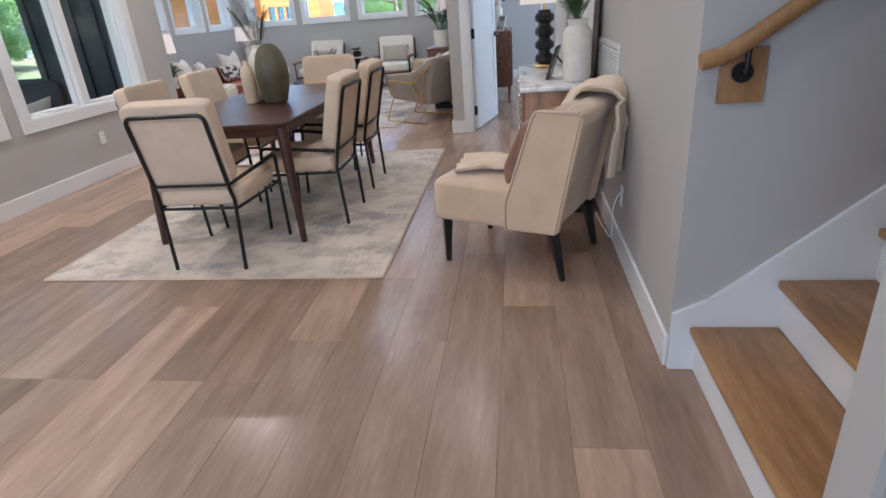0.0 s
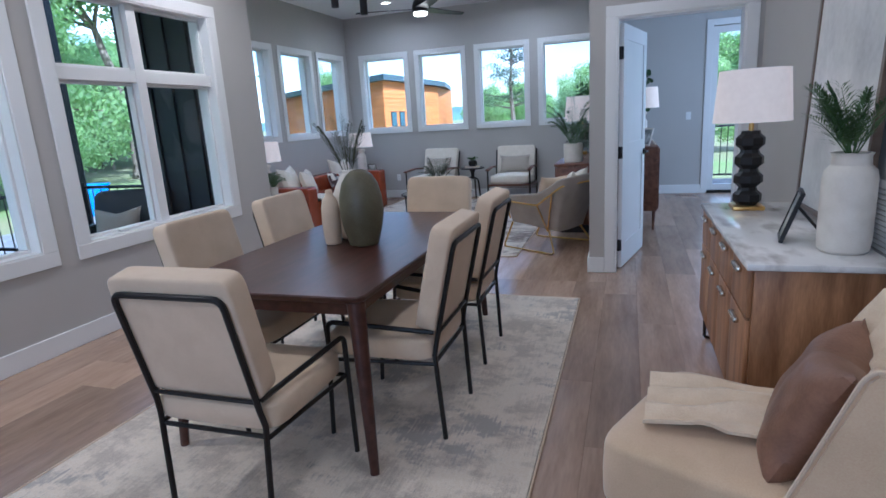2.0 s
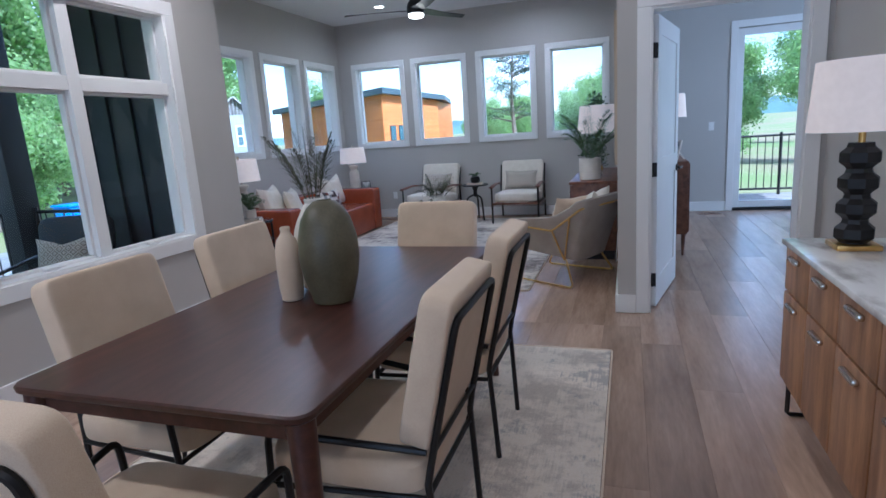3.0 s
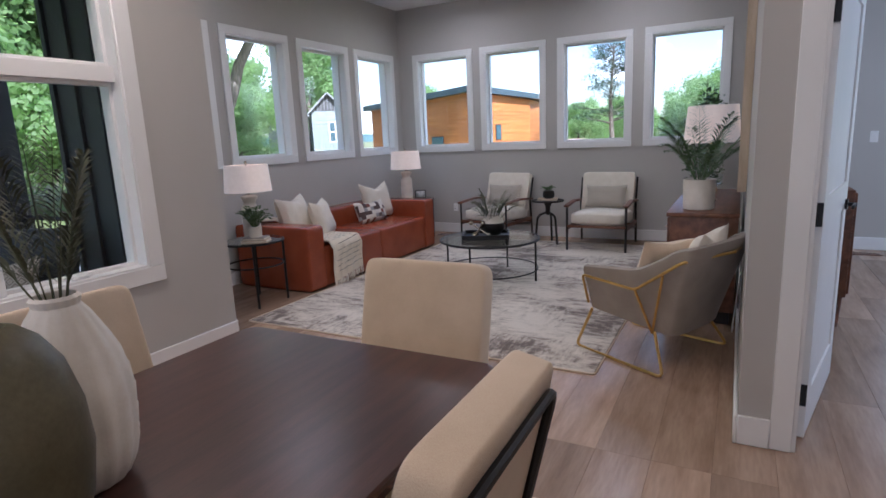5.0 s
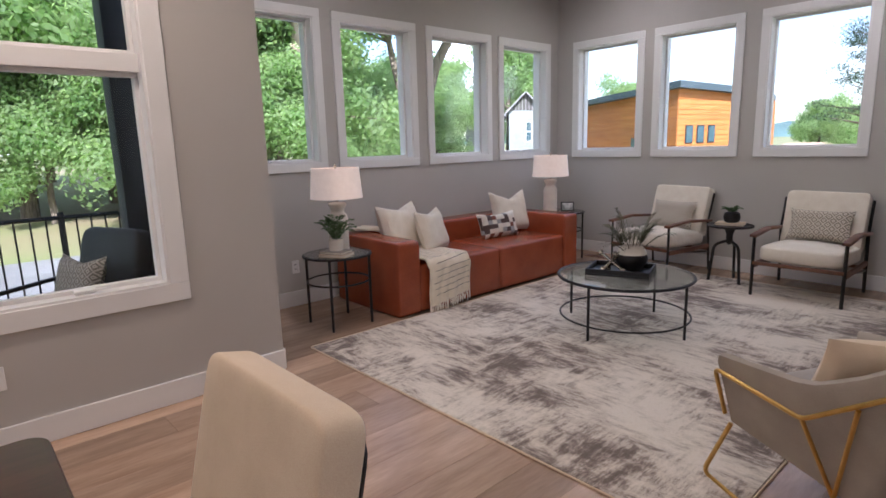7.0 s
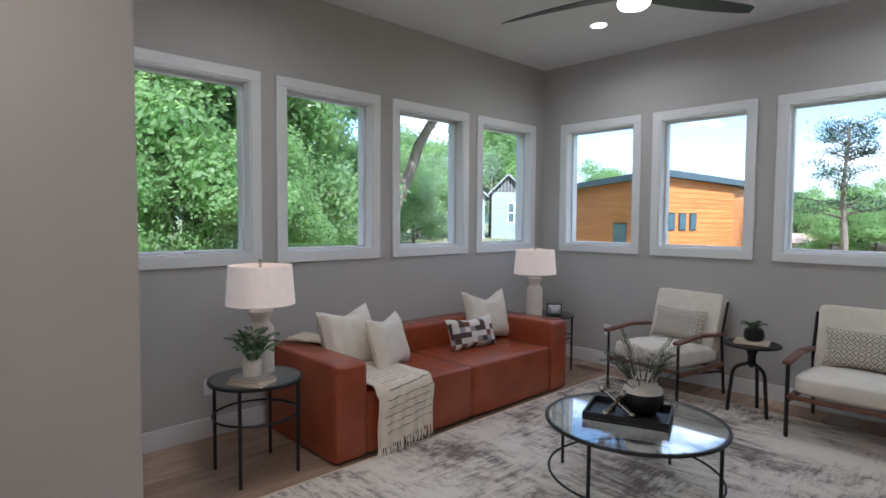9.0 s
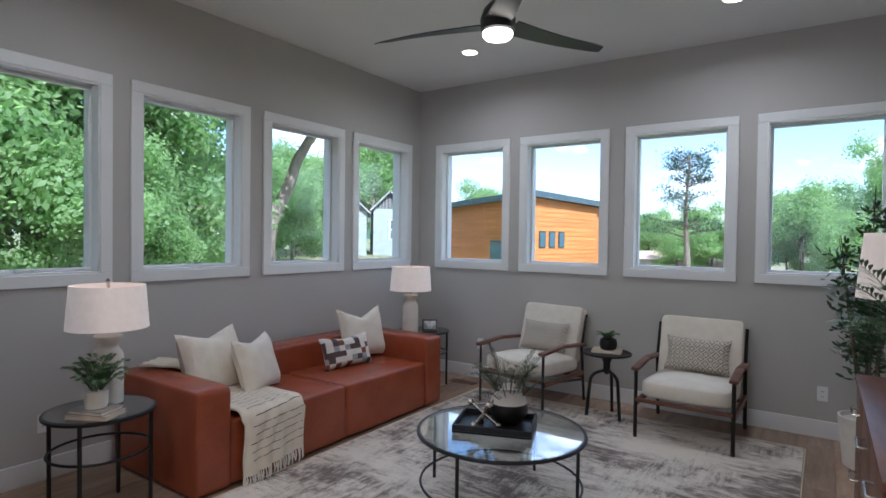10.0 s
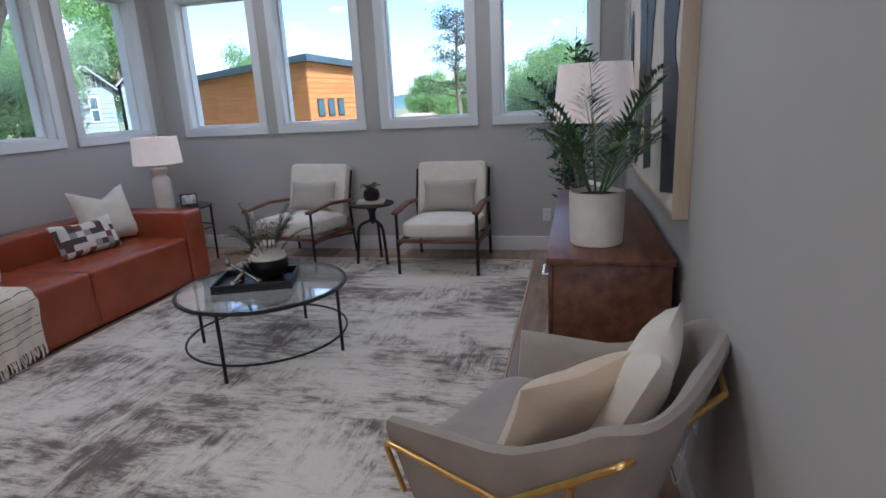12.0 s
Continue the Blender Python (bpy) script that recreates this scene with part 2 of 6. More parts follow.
CEDAR = mat("orange_cedar", (0.52, 0.20, 0.055), (0.40, 0.14, 0.035), rough=0.6, scale=1.2, stretch=(0.4, 0.4, 7), fine=8, fine_amt=0.3, bump=0.1, rnd=0.08)
n, l = FOLIAGE.node_tree.nodes, FOLIAGE.node_tree.links
mx, tl, out = n.new("ShaderNodeMixShader"), n.new("ShaderNodeBsdfTranslucent"), n["Material Output"]
mx.inputs[0].default_value = 0.55
tl.inputs[0].default_value = (0.52, 0.72, 0.28, 1)
l.new(n["Principled BSDF"].outputs[0], mx.inputs[1]), l.new(tl.outputs[0], mx.inputs[2]), l.new(mx.outputs[0], out.inputs[0])
ROOFM = mat("blue_grey_metal_roof", (0.06, 0.085, 0.10), rough=0.45, scale=2, fine=20, bump=0.05)
HOUSEW = mat("white_lap_siding", (0.72, 0.72, 0.71), rough=0.7, scale=2, fine=20, bump=0.05)
DARKGLASS = mat("dark_window_glass", (0.07, 0.12, 0.14), rough=0.08, scale=2, fine=10, bump=0)


# ---- mesh helpers ----
def bm_new():
    return bmesh.new()


def part(name, bm, material, parent=None, label="", smooth=True, kind=""):
    me = bpy.data.meshes.new(name)
    bm.normal_update()
    bm.to_mesh(me)
    bm.free()
    me.materials.append(material)
    if smooth:
        for poly in me.polygons:
            poly.use_smooth = True
        me.set_sharp_from_angle(angle=radians(38))
    ob = new(name, me)
    if parent:
        ob.parent = parent
    return tagged(ob, label, kind=kind)


def thing(name, label, category, m=None, group="", kind=""):
    ob = new(name)
    ob.empty_display_size = 0.1
    ob.matrix_world = m or Matrix()
    return tagged(ob, label, category, group, kind)


def box(bm, x0, y0, z0, x1, y1, z1, bevel=0.0, seg=2, m=None):
    r = bmesh.ops.create_cube(bm, size=1)
    vs = r["verts"]
    bmesh.ops.transform(bm, matrix=Matrix.Translation(((x0 + x1) / 2, (y0 + y1) / 2, (z0 + z1) / 2)) @ Matrix.Diagonal((abs(x1 - x0), abs(y1 - y0), abs(z1 - z0), 1)), verts=vs)
    if bevel:
        es = list({e for v in vs for e in v.link_edges})
        out = bmesh.ops.bevel(bm, geom=es, offset=bevel, segments=seg, affect="EDGES", profile=0.5)
        vs = list({v for f in out["faces"] for v in f.verts} | {v for v in vs if v.is_valid})
    if m:
        bmesh.ops.transform(bm, matrix=m, verts=vs)
    return bm


def rod(bm, p0, p1, r0, r1=None, n=10):
    p0, p1 = Vector(p0), Vector(p1)
    d = p1 - p0
    r = bmesh.ops.create_cone(bm, cap_ends=True, segments=n, radius1=r0, radius2=r0 if r1 is None else r1, depth=d.length)
    bmesh.ops.transform(bm, matrix=Matrix.Translation((p0 + p1) / 2) @ d.to_track_quat("Z", "Y").to_matrix().to_4x4(), verts=r["verts"])
    return bm


def tube(bm, pts, r, closed=False, n=8):
    pts = [Vector(p) for p in pts]
    k = len(pts)
    rings = []
    up = Vector((0, 0, 1))
    for i, p in enumerate(pts):
        a = pts[(i - 1) % k] if closed or i else p
        b = pts[(i + 1) % k] if closed or i < k - 1 else p
        t = (b - a).normalized()
        u = t.cross(up) if i == 0 else u - t * u.dot(t)
        if u.length < 1e-4:
            u = t.cross(Vector((1, 0, 0)))
        u = u.normalized()
        w = t.cross(u)
        rr = r[i] if isinstance(r, (list, tuple)) else r
        rings.append([bm.verts.new(p + (u * math.cos(2 * math.pi * j / n) + w * math.sin(2 * math.pi * j / n)) * rr) for j in range(n)])
    for i in range(k if closed else k - 1):
        a, b = rings[i], rings[(i + 1) % k]
        for j in range(n):
            bm.faces.new((a[j], a[(j + 1) % n], b[(j + 1) % n], b[j]))
    if not closed:
        bm.faces.new(rings[0][::-1]), bm.faces.new(rings[-1])
    return bm


def bend(pts, r=0.03, seg=4):
    """A polyline with its inner corners rounded."""
    pts = [Vector(p) for p in pts]
    out = [pts[0]]
    for a, b, c in zip(pts, pts[1:], pts[2:]):
        rr = min(r, (a - b).length * 0.45, (c - b).length * 0.45)
        s, e = b + (a - b).normalized() * rr, b + (c - b).normalized() * rr
        for i in range(seg + 1):
            k = i / seg
            out.append(s.lerp(b, k).lerp(b.lerp(e, k), k))
    return out + [pts[-1]]


def lathe(bm, prof, n=28, at=(0, 0, 0), ripple=0.0, lobes=0):
    rings = []
    for r, z in prof:
        rings.append([bm.verts.new((at[0] + math.cos(2 * math.pi * j / n) * r * (1 + ripple * math.cos(lobes * 2 * math.pi * j / n)), at[1] + math.sin(2 * math.pi * j / n) * r * (1 + ripple * math.cos(lobes * 2 * math.pi * j / n)), at[2] + z)) for j in range(n)])
    for a, b in zip(rings, rings[1:]):
        for j in range(n):
            bm.faces.new((a[j], a[(j + 1) % n], b[(j + 1) % n], b[j]))
    bm.faces.new(rings[0][::-1]), bm.faces.new(rings[-1])
    return bm


def pad(bm, x, y, z, sx, sy, sz, e=0.35, puff=0.0, n=18, m=None, dent=0.0):
    """A soft upholstered block: a superellipsoid of half sizes sx, sy, sz; puff swells its faces."""
    vs = []

    def sp(v, k):
        return math.copysign(abs(v) ** k, v)
    rows = []
    for i in range(n + 1):
        th = -math.pi / 2 + math.pi * i / n
        row = []
        for j in range(2 * n):
            ph = 2 * math.pi * j / (2 * n)
            px, py, pz = sp(math.cos(th), e) * sp(math.cos(ph), e), sp(math.cos(th), e) * sp(math.sin(ph), e), sp(math.sin(th), e)
            k = 1 + puff * (1 - px * px) * (1 - py * py)
            v = Vector((px * sx, py * sy, pz * sz * k))
            if dent:
                v += noise.noise_vector(v * 9 + Vector((x * 7, y * 5, z * 3))) * dent
            row.append(bm.verts.new(v + Vector((x, y, z))))
        rows.append(row)
        vs += row
    for a, b in zip(rows, rows[1:]):
        for j in range(2 * n):
            bm.faces.new((a[j], a[(j + 1) % (2 * n)], b[(j + 1) % (2 * n)], b[j]))
    bmesh.ops.remove_doubles(bm, verts=vs, dist=1e-5)
    if m:
        bmesh.ops.transform(bm, matrix=m, verts=[v for v in vs if v.is_valid])
    return bm


def throw_pillow(bm, w, h, t, m, n=14, chop=0.0):
    """A knife-edged pillow standing in x and z, with pointed corners and, where chopped, a dip in its top edge."""
    vs = []
    for side in (1, -1):
        g = []
        for i in range(n + 1):
            row = []
            for j in range(n + 1):
                u, v = 2 * i / n - 1, 2 * j / n - 1
                pull = 1 - 0.10 * (1 - u * u) * abs(v) ** 3
                pull2 = 1 - 0.10 * (1 - v * v) * abs(u) ** 3
                zz = v * h / 2 * pull - (chop * (1 - abs(u)) ** 1.5 * max(0, v) ** 2)
                d = t / 2 * ((1 - u ** 4) * (1 - v ** 4)) ** 0.6
                d *= 1 + 0.12 * noise.noise(Vector((u * 2.2, v * 2.2, side + w * 9)))
                row.append(bm.verts.new((u * w / 2 * pull2, side * d, zz + h / 2)))
            g.append(row)
            vs += row
        for i in range(n):
            for j in range(n):
                q = (g[i][j], g[i + 1][j], g[i + 1][j + 1], g[i][j + 1])
                bm.faces.new(q if side < 0 else q[::-1])
    bmesh.ops.remove_doubles(bm, verts=vs, dist=1e-5)
    bmesh.ops.transform(bm, matrix=m, verts=[v for v in vs if v.is_valid])
    return bm


def circle(r, z, n=36, cx=0, cy=0):
    return [(cx + r * math.cos(2 * math.pi * i / n), cy + r * math.sin(2 * math.pi * i / n), z) for i in range(n)]


def frond(bm, base, tip, droop, leaves, length, width, rng, stem=0.003):
    """A palm frond: an arching stem with narrow paired leaflets."""
    base, tip = Vector(base), Vector(tip)
    pts = []
    for i in range(leaves + 1):
        k = i / leaves
        p = base.lerp(tip, k)
        p.z += droop * (math.sin(k * math.pi * 0.8) - 0.588 * k)
        pts.append(p)
    tube(bm, pts, [stem * (1 - 0.7 * i / leaves) for i in range(leaves + 1)], n=4)
    for i in range(max(2, leaves // 4), leaves + 1):
        t = (pts[i] - pts[i - 1]).normalized()
        side = t.cross(Vector((0, 0, 1)))
        side = side.normalized() if side.length > 1e-3 else Vector((1, 0, 0))
        k = i / leaves
        ln = length * (0.55 + 0.6 * math.sin(math.pi * min(1, k * 0.9 + 0.08)))
        for s in (-1, 1):
            d = (t * 0.66 + side * s * 0.74 + Vector((0, 0, rng.uniform(-0.22, 0.18)))).normalized()
            w = d.cross(Vector((0, 0, 1))).normalized() * width
            a, b = pts[i], pts[i] + d * ln
            mid = a.lerp(b, 0.45) + Vector((0, 0, 0.004))
            v = [bm.verts.new(q) for q in (a, mid + w, b - Vector((0, 0, ln * 0.12)), mid - w)]
            bm.faces.new(v)
    return bm


# ---- structure ----
CEIL_Z = 3.19


def wall(name, axis, lo, hi, a0, a1, holes=(), z0=0.0, z1=CEIL_Z, material=PAINT):
    """A wall between lo and hi across, from a0 to a1 along the axis, with rectangular openings (a, b, bottom, top)."""
    bm = bm_new()
    cuts = sorted({a0, a1, *[h[0] for h in holes], *[h[1] for h in holes]})
    for s, e in zip(cuts, cuts[1:]):
        zs = [z0]
        for h in holes:
            if h[0] <= s and e <= h[1]:
                zs += [h[2], h[3]]
        zs.append(z1)
        for b, t in zip(zs[::2], zs[1::2]):
            if t - b > 1e-4:
                if axis == "y":
                    box(bm, lo, s, b, hi, e, t)
                else:
                    box(bm, s, lo, b, e, hi, t)
    bmesh.ops.remove_doubles(bm, verts=bm.verts[:], dist=1e-5)
    return tagged(part(name, bm, material, smooth=False), "smooth greige painted wall with a matt finish", "wall", kind="structure")


WX, NY, EX = -5.25, 10.92, -0.70        # living room faces
DX, RX = -3.97, 0.54                    # dining room faces
WIN_W = [(6.58, 7.52), (7.64, 8.59), (8.725, 9.68), (9.80, 10.755)]
WIN_N = [(-5.01, -4.07), (-3.955, -3.03), (-2.88, -1.95), (-1.815, -0.89)]
LZ0, LZ1 = 1.175, 2.55
WIN_D = [(2.22, 3.96), (4.10, 5.84)]
DZ0, DZ1 = 0.58, 2.47
C = 0.075                                # casing width
wall("wall_living_west", "y", WX - 0.2, WX, 6.18, NY + 0.2, [(a + C, b - C, LZ0 + C, LZ1 - C) for a, b in WIN_W])
wall("wall_north", "x", NY, NY + 0.2, WX, EX + 0.18, [(a + C, b - C, LZ0 + C, LZ1 - C) for a, b in WIN_N])
wall("wall_living_east", "y", EX, EX + 0.18, 6.2, NY)
wall("wall_dining_west", "y", DX - 0.2, DX, -2.5, 6.36, [(a + 0.1, b - 0.1, DZ0 + 0.1, DZ1 - 0.1) for a, b in WIN_D])
wall("wall_jog", "x", 6.18, 6.36, WX, DX - 0.2)
wall("wall_partition", "x", 6.21, 6.34, EX + 0.18, RX, [(-0.49, 0.42, 0, 2.07)])
wall("wall_dining_east", "y", RX, RX + 0.13, 1.84, 6.34)
wall("wall_stair", "x", 1.84, 1.97, RX + 0.13, 4.2)
wall("wall_stair_south", "x", 0.83, 0.95, 0.62, 4.2)
wall("wall_hall_east", "y", RX + 0.1, RX + 0.22, -2.5, 0.83)
wall("wall_stair_end", "y", 4.2, 4.35, 0.83, 1.97)
wall("wall_south", "x", -2.7, -2.5, DX - 0.2, RX + 0.22)
wall("wall_office_north", "x", 10.95, 11.15, EX + 0.18, 3.5, [(0.78, 1.64, 0.03, 2.48)])
wall("wall_office_east", "y", 3.35, 3.5, 6.21, 10.95)
wall("wall_office_south", "x", 6.21, 6.34, RX + 0.13, 3.35)

bm = bm_new()
box(bm, -5.45, -2.7, CEIL_Z, 4.4, 11.2, CEIL_Z + 0.2)
tagged(part("ceiling", bm, CEIL, smooth=False), "flat white painted ceiling with a matt finish", "ceiling", kind="structure")


def baseboard(runs):
    bm = bm_new()
    for x0, y0, x1, y1 in runs:
        box(bm, x0, y0, 0, x1, y1, 0.135, 0.004, 1)
    return tagged(part("baseboard", bm, WHITE), "white painted baseboard along the foot of the wall", "baseboard", kind="structure")


T = 0.016
baseboard([(WX, 6.37, WX + T, NY), (WX + T, NY - T, EX - T, NY), (EX - T, 6.2 - T, EX, NY), (DX, -2.5, DX + T, 6.36), (DX, 6.36, DX - 1.2, 6.36 + T), (EX, 6.2 - T, -0.575, 6.2),
           (RX - T, 1.84, RX, 6.2), (0.505, 6.194, RX - T, 6.21), (EX + 0.18, 8.2, EX + 0.18 + T, 10.95), (EX + 0.2, 10.95 - T, 0.69, 10.95), (1.73, 10.95 - T, 3.35, 10.95)])


def window(name, axis, face, out, a0, a1, z0, z1, casing, mull=(), rail=None, crank=False):
    """A window with casing, jambs, sashes and panes. face: the wall's inner face; out: +1 or -1, the way outside."""
    def put(bm, a, b, d0, d1, lo, hi, bev=0.003):
        d0, d1 = face + out * d0, face + out * d1
        if axis == "y":
            box(bm, min(d0, d1), a, lo, max(d0, d1), b, hi, bev, 1)
        else:
            box(bm, a, min(d0, d1), lo, b, max(d0, d1), hi, bev, 1)
    w = thing(name, "white framed window with flat casing and clear glass", "window", kind="structure")
    bm = bm_new()
    c = casing
    for a, b, lo, hi in ((a0, a1, z1 - c, z1), (a0, a1, z0, z0 + c), (a0, a0 + c, z0 + c, z1 - c), (a1 - c, a1, z0 + c, z1 - c)):
        put(bm, a, b, -0.02, 0.0, lo, hi)
    part("casing", bm, WHITE, w)
    bm = bm_new()
    i0, i1, j0, j1 = a0 + c, a1 - c, z0 + c, z1 - c
    k = 0.012
    for a, b, lo, hi in ((i0, i1, j1 - k, j1), (i0, i1, j0, j0 + k), (i0, i0 + k, j0 + k, j1 - k), (i1 - k, i1, j0 + k, j1 - k)):
        put(bm, a, b, -0.012, 0.19, lo, hi, 0)
    part("jamb", bm, WHITE, w)
    cols = [i0 + k, *[v for mm in mull for v in (mm - 0.045, mm + 0.045)], i1 - k]
    rows = [j0 + k] + ([rail - 0.045, rail + 0.045] if rail else []) + [j1 - k]
    for mm in mull:
        bm = bm_new()
        put(bm, mm - 0.045, mm + 0.045, 0.03, 0.15, j0 + k, j1 - k)
        part("mullion", bm, WHITE, w)
    if rail:
        for a, b in zip(cols[::2], cols[1::2]):
            bm = bm_new()
            put(bm, a, b, 0.032, 0.15, rail - 0.045, rail + 0.045)
            part("transom_rail", bm, WHITE, w)
    s = 0.021
    for a, b in zip(cols[::2], cols[1::2]):
        for lo, hi in zip(rows[::2], rows[1::2]):
            bm = bm_new()
            for p, q, u, v in ((a, b, hi - s, hi), (a, b, lo, lo + s), (a, a + s, lo + s, hi - s), (b - s, b, lo + s, hi - s)):
                put(bm, p, q, 0.075, 0.125, u, v)
            sash = part("sash", bm, WHITE, w)
            bm = bm_new()
            put(bm, a + s, b - s, 0.098, 0.104, lo + s, hi - s, 0)
            g = part("pane", bm, PANE, sash, smooth=False)
            g.visible_shadow = False
            if crank and lo == rows[0]:
                bm = bm_new()
                put(bm, (a + b) / 2 - 0.05, (a + b) / 2 + 0.05, 0.03, 0.072, lo + 0.0, lo + 0.022, 0.006)
                put(bm, (a + b) / 2 - 0.02, (a + b) / 2 + 0.09, 0.02, 0.034, lo + 0.012, lo + 0.022, 0.004)
                part("crank_handle", bm, WHITE, sash, "small folding white crank handle")
    return w


i = 0
for a, b in WIN_W:
    i += 1
    window("window_%d" % i, "y", WX, -1, a, b, LZ0, LZ1, C, crank=i in (1, 4))
for a, b in WIN_N:
    i += 1
    window("window_%d" % i, "x", NY, 1, a, b, LZ0, LZ1, C, crank=i == 5)
for a, b in WIN_D:
    i += 1
    window("window_%d" % i, "y", DX, -1, a, b, DZ0, DZ1, 0.1, mull=[(a + b) / 2 - 0.03], rail=1.83, crank=True)

# door opening to the office, its casing and the open leaf
bm = bm_new()
for y0, y1 in ((6.19, 6.21), (6.34, 6.36)):
    box(bm, -0.575, y0, 0, -0.49, y1, 2.07, 0.003, 1)
    box(bm, 0.42, y0, 0, 0.505, y1, 2.07, 0.003, 1)
    box(bm, -0.575, y0, 2.07, 0.505, y1, 2.155, 0.003, 1)
box(bm, -0.49, 6.2, 0, -0.475, 6.35, 2.07)
box(bm, 0.405, 6.2, 0, 0.42, 6.35, 2.07)
box(bm, -0.475, 6.2, 2.055, 0.405, 6.35, 2.07)
tagged(part("trim_door", bm, WHITE), "white painted door casing round the office doorway", "door casing", kind="structure")
door = thing("door_1", "white panelled door standing wide open into the office", "door", pose(-0.47, 6.335, 0.012, 0, 0, 77), kind="structure")
bm = bm_new()
W, Hh = 0.86, 2.03
for x0, x1, z0, z1 in ((0, 0.11, 0, Hh), (W - 0.11, W, 0, Hh), (0.11, W - 0.11, 0, 0.2), (0.11, W - 0.11, 0.93, 1.07), (0.11, W - 0.11, Hh - 0.12, Hh)):
    box(bm, x0, -0.035, z0, x1, 0.0, z1)
part("rail_and_stile", bm, WHITE, door)
for z0, z1 in ((0.2, 0.93), (1.07, Hh - 0.12)):
    bm = bm_new()
    box(bm, 0.11, -0.026, z0, W - 0.11, -0.009, z1)
    part("door_panel", bm, WHITE, door)
bm = bm_new()
for s in (0.0, -0.035):
    e = 1 if s == 0 else -1
    rod(bm, (W - 0.06, s, 0.95), (W - 0.06, s + e * 0.012, 0.95), 0.028, n=16)
    rod(bm, (W - 0.06, s, 0.95), (W - 0.06, s + e * 0.05, 0.95), 0.011)
    box(bm, W - 0.18, s + e * 0.042 - 0.006, 0.94, W - 0.05, s + e * 0.042 + 0.006, 0.96, 0.004)
part("door_handle", bm, BLACK, door, "matt black lever handle")
for z in (0.2, 1.0, 1.8):
    bm = bm_new()
    rod(bm, (-0.006, -0.006, z - 0.05), (-0.006, -0.006, z + 0.05), 0.009)
    box(bm, -0.004, -0.034, z - 0.05, 0.0, -0.002, z + 0.05)
    part("hinge", bm, BLACK, door, "black steel hinge")

# glazed outside door of the office
gd = thing("door_2", "full-light glazed exterior door in a white frame", "door", kind="structure")
bm = bm_new()
for x0, x1, z0, z1 in ((0.69, 0.78, 0, 2.57), (1.64, 1.73, 0, 2.57), (0.78, 1.64, 2.48, 2.57)):
    box(bm, x0, 10.93, z0, x1, 10.95, z1, 0.003, 1)
part("casing", bm, WHITE, gd)
bm = bm_new()
for x0, x1, z0, z1 in ((0.785, 0.87, 0.035, 2.475), (1.55, 1.635, 0.035, 2.475), (0.87, 1.55, 2.38, 2.475), (0.87, 1.55, 0.035, 0.13)):
    box(bm, x0, 11.0, z0, x1, 11.045, z1, 0.003, 1)
leaf = part("leaf_frame", bm, WHITE, gd)
bm = bm_new()
box(bm, 0.87, 11.02, 0.13, 1.55, 11.026, 2.38)
part("pane", bm, PANE, leaf, smooth=False).visible_shadow = False
bm = bm_new()
box(bm, 0.78, 10.93, 0.0, 1.64, 11.13, 0.03, 0.004)
part("threshold", bm, BLACK, gd, "dark bronze threshold")


# ---- stairs ----
stairs = thing("staircase", "oak treads on white risers climbing beside the wall", "stairs", kind="structure")
for k in range(9):
    x = 0.60 + 0.27 * k
    bm = bm_new()
    box(bm, x + 0.028, 0.955, 0.185 * k, x + 0.045, 1.822, 0.185 * (k + 1) - 0.03)
    part("riser", bm, WHITE, stairs)
    bm = bm_new()
    box(bm, x, 0.955, 0.185 * (k + 1) - 0.03, x + 0.30, 1.822, 0.185 * (k + 1), 0.008)
    part("tread", bm, OAK, stairs, "warm oak tread")
bm = bm_new()
v = [bm.verts.new(p) for p in ((RX, 1.822, 0), (RX, 1.822, 0.232), (RX + 0.12, 1.822, 0.29), (3.0, 1.822, 2.26), (3.0, 1.822, 1.6), (0.9, 1.822, 0.0))]
f = bm.faces.new(v)
g = bmesh.ops.extrude_face_region(bm, geom=[f])
bmesh.ops.translate(bm, verts=[q for q in g["geom"] if isinstance(q, bmesh.types.BMVert)], vec=(0, 0.018, 0))
bmesh.ops.recalc_face_normals(bm, faces=bm.faces[:])
part("skirt_board", bm, WHITE, stairs, smooth=False)
hr = thing("handrail", "oak handrail on a black wall bracket beside the stairs", "handrail", kind="structure")
bm = bm_new()
tube(bm, bend([(0.53, 1.785, 1.10), (0.60, 1.785, 1.115), (2.6, 1.785, 2.48)], 0.05), 0.026, n=12)
part("rail", bm, OAK, hr)
bm = bm_new()
box(bm, 0.60, 1.822, 0.97, 0.73, 1.84, 1.13, 0.004)
part("mounting_block", bm, OAK, hr)
bm = bm_new()
rod(bm, (0.66, 1.822, 1.06), (0.66, 1.812, 1.06), 0.03, n=18)
tube(bm, bend([(0.66, 1.815, 1.06), (0.66, 1.785, 1.06), (0.66, 1.785, 1.13)], 0.02), 0.008)
part("bracket", bm, BLACK, hr, "round black bracket")


# ---- rugs ----
def rug(name, x0, y0, x1, y1, material, label):
    r = thing(name, label, "rug", pose((x0 + x1) / 2, (y0 + y1) / 2, 0))
    bm = bm_new()
    w, h = (x1 - x0) / 2, (y1 - y0) / 2
    box(bm, -w + 0.008, -h + 0.008, 0.001, w - 0.008, h - 0.008, 0.009, 0.002, 1)
    part("woven_field", bm, material, r)
    bm = bm_new()
    tube(bm, bend([(-w, 0, 0.006), (-w, -h, 0.006), (w, -h, 0.006), (w, h, 0.006), (-w, h, 0.006), (-w, 0.001, 0.006)], 0.02, 2), 0.005, n=6)
    part("binding", bm, CREAM, r, "stitched cream edge binding")
    return r


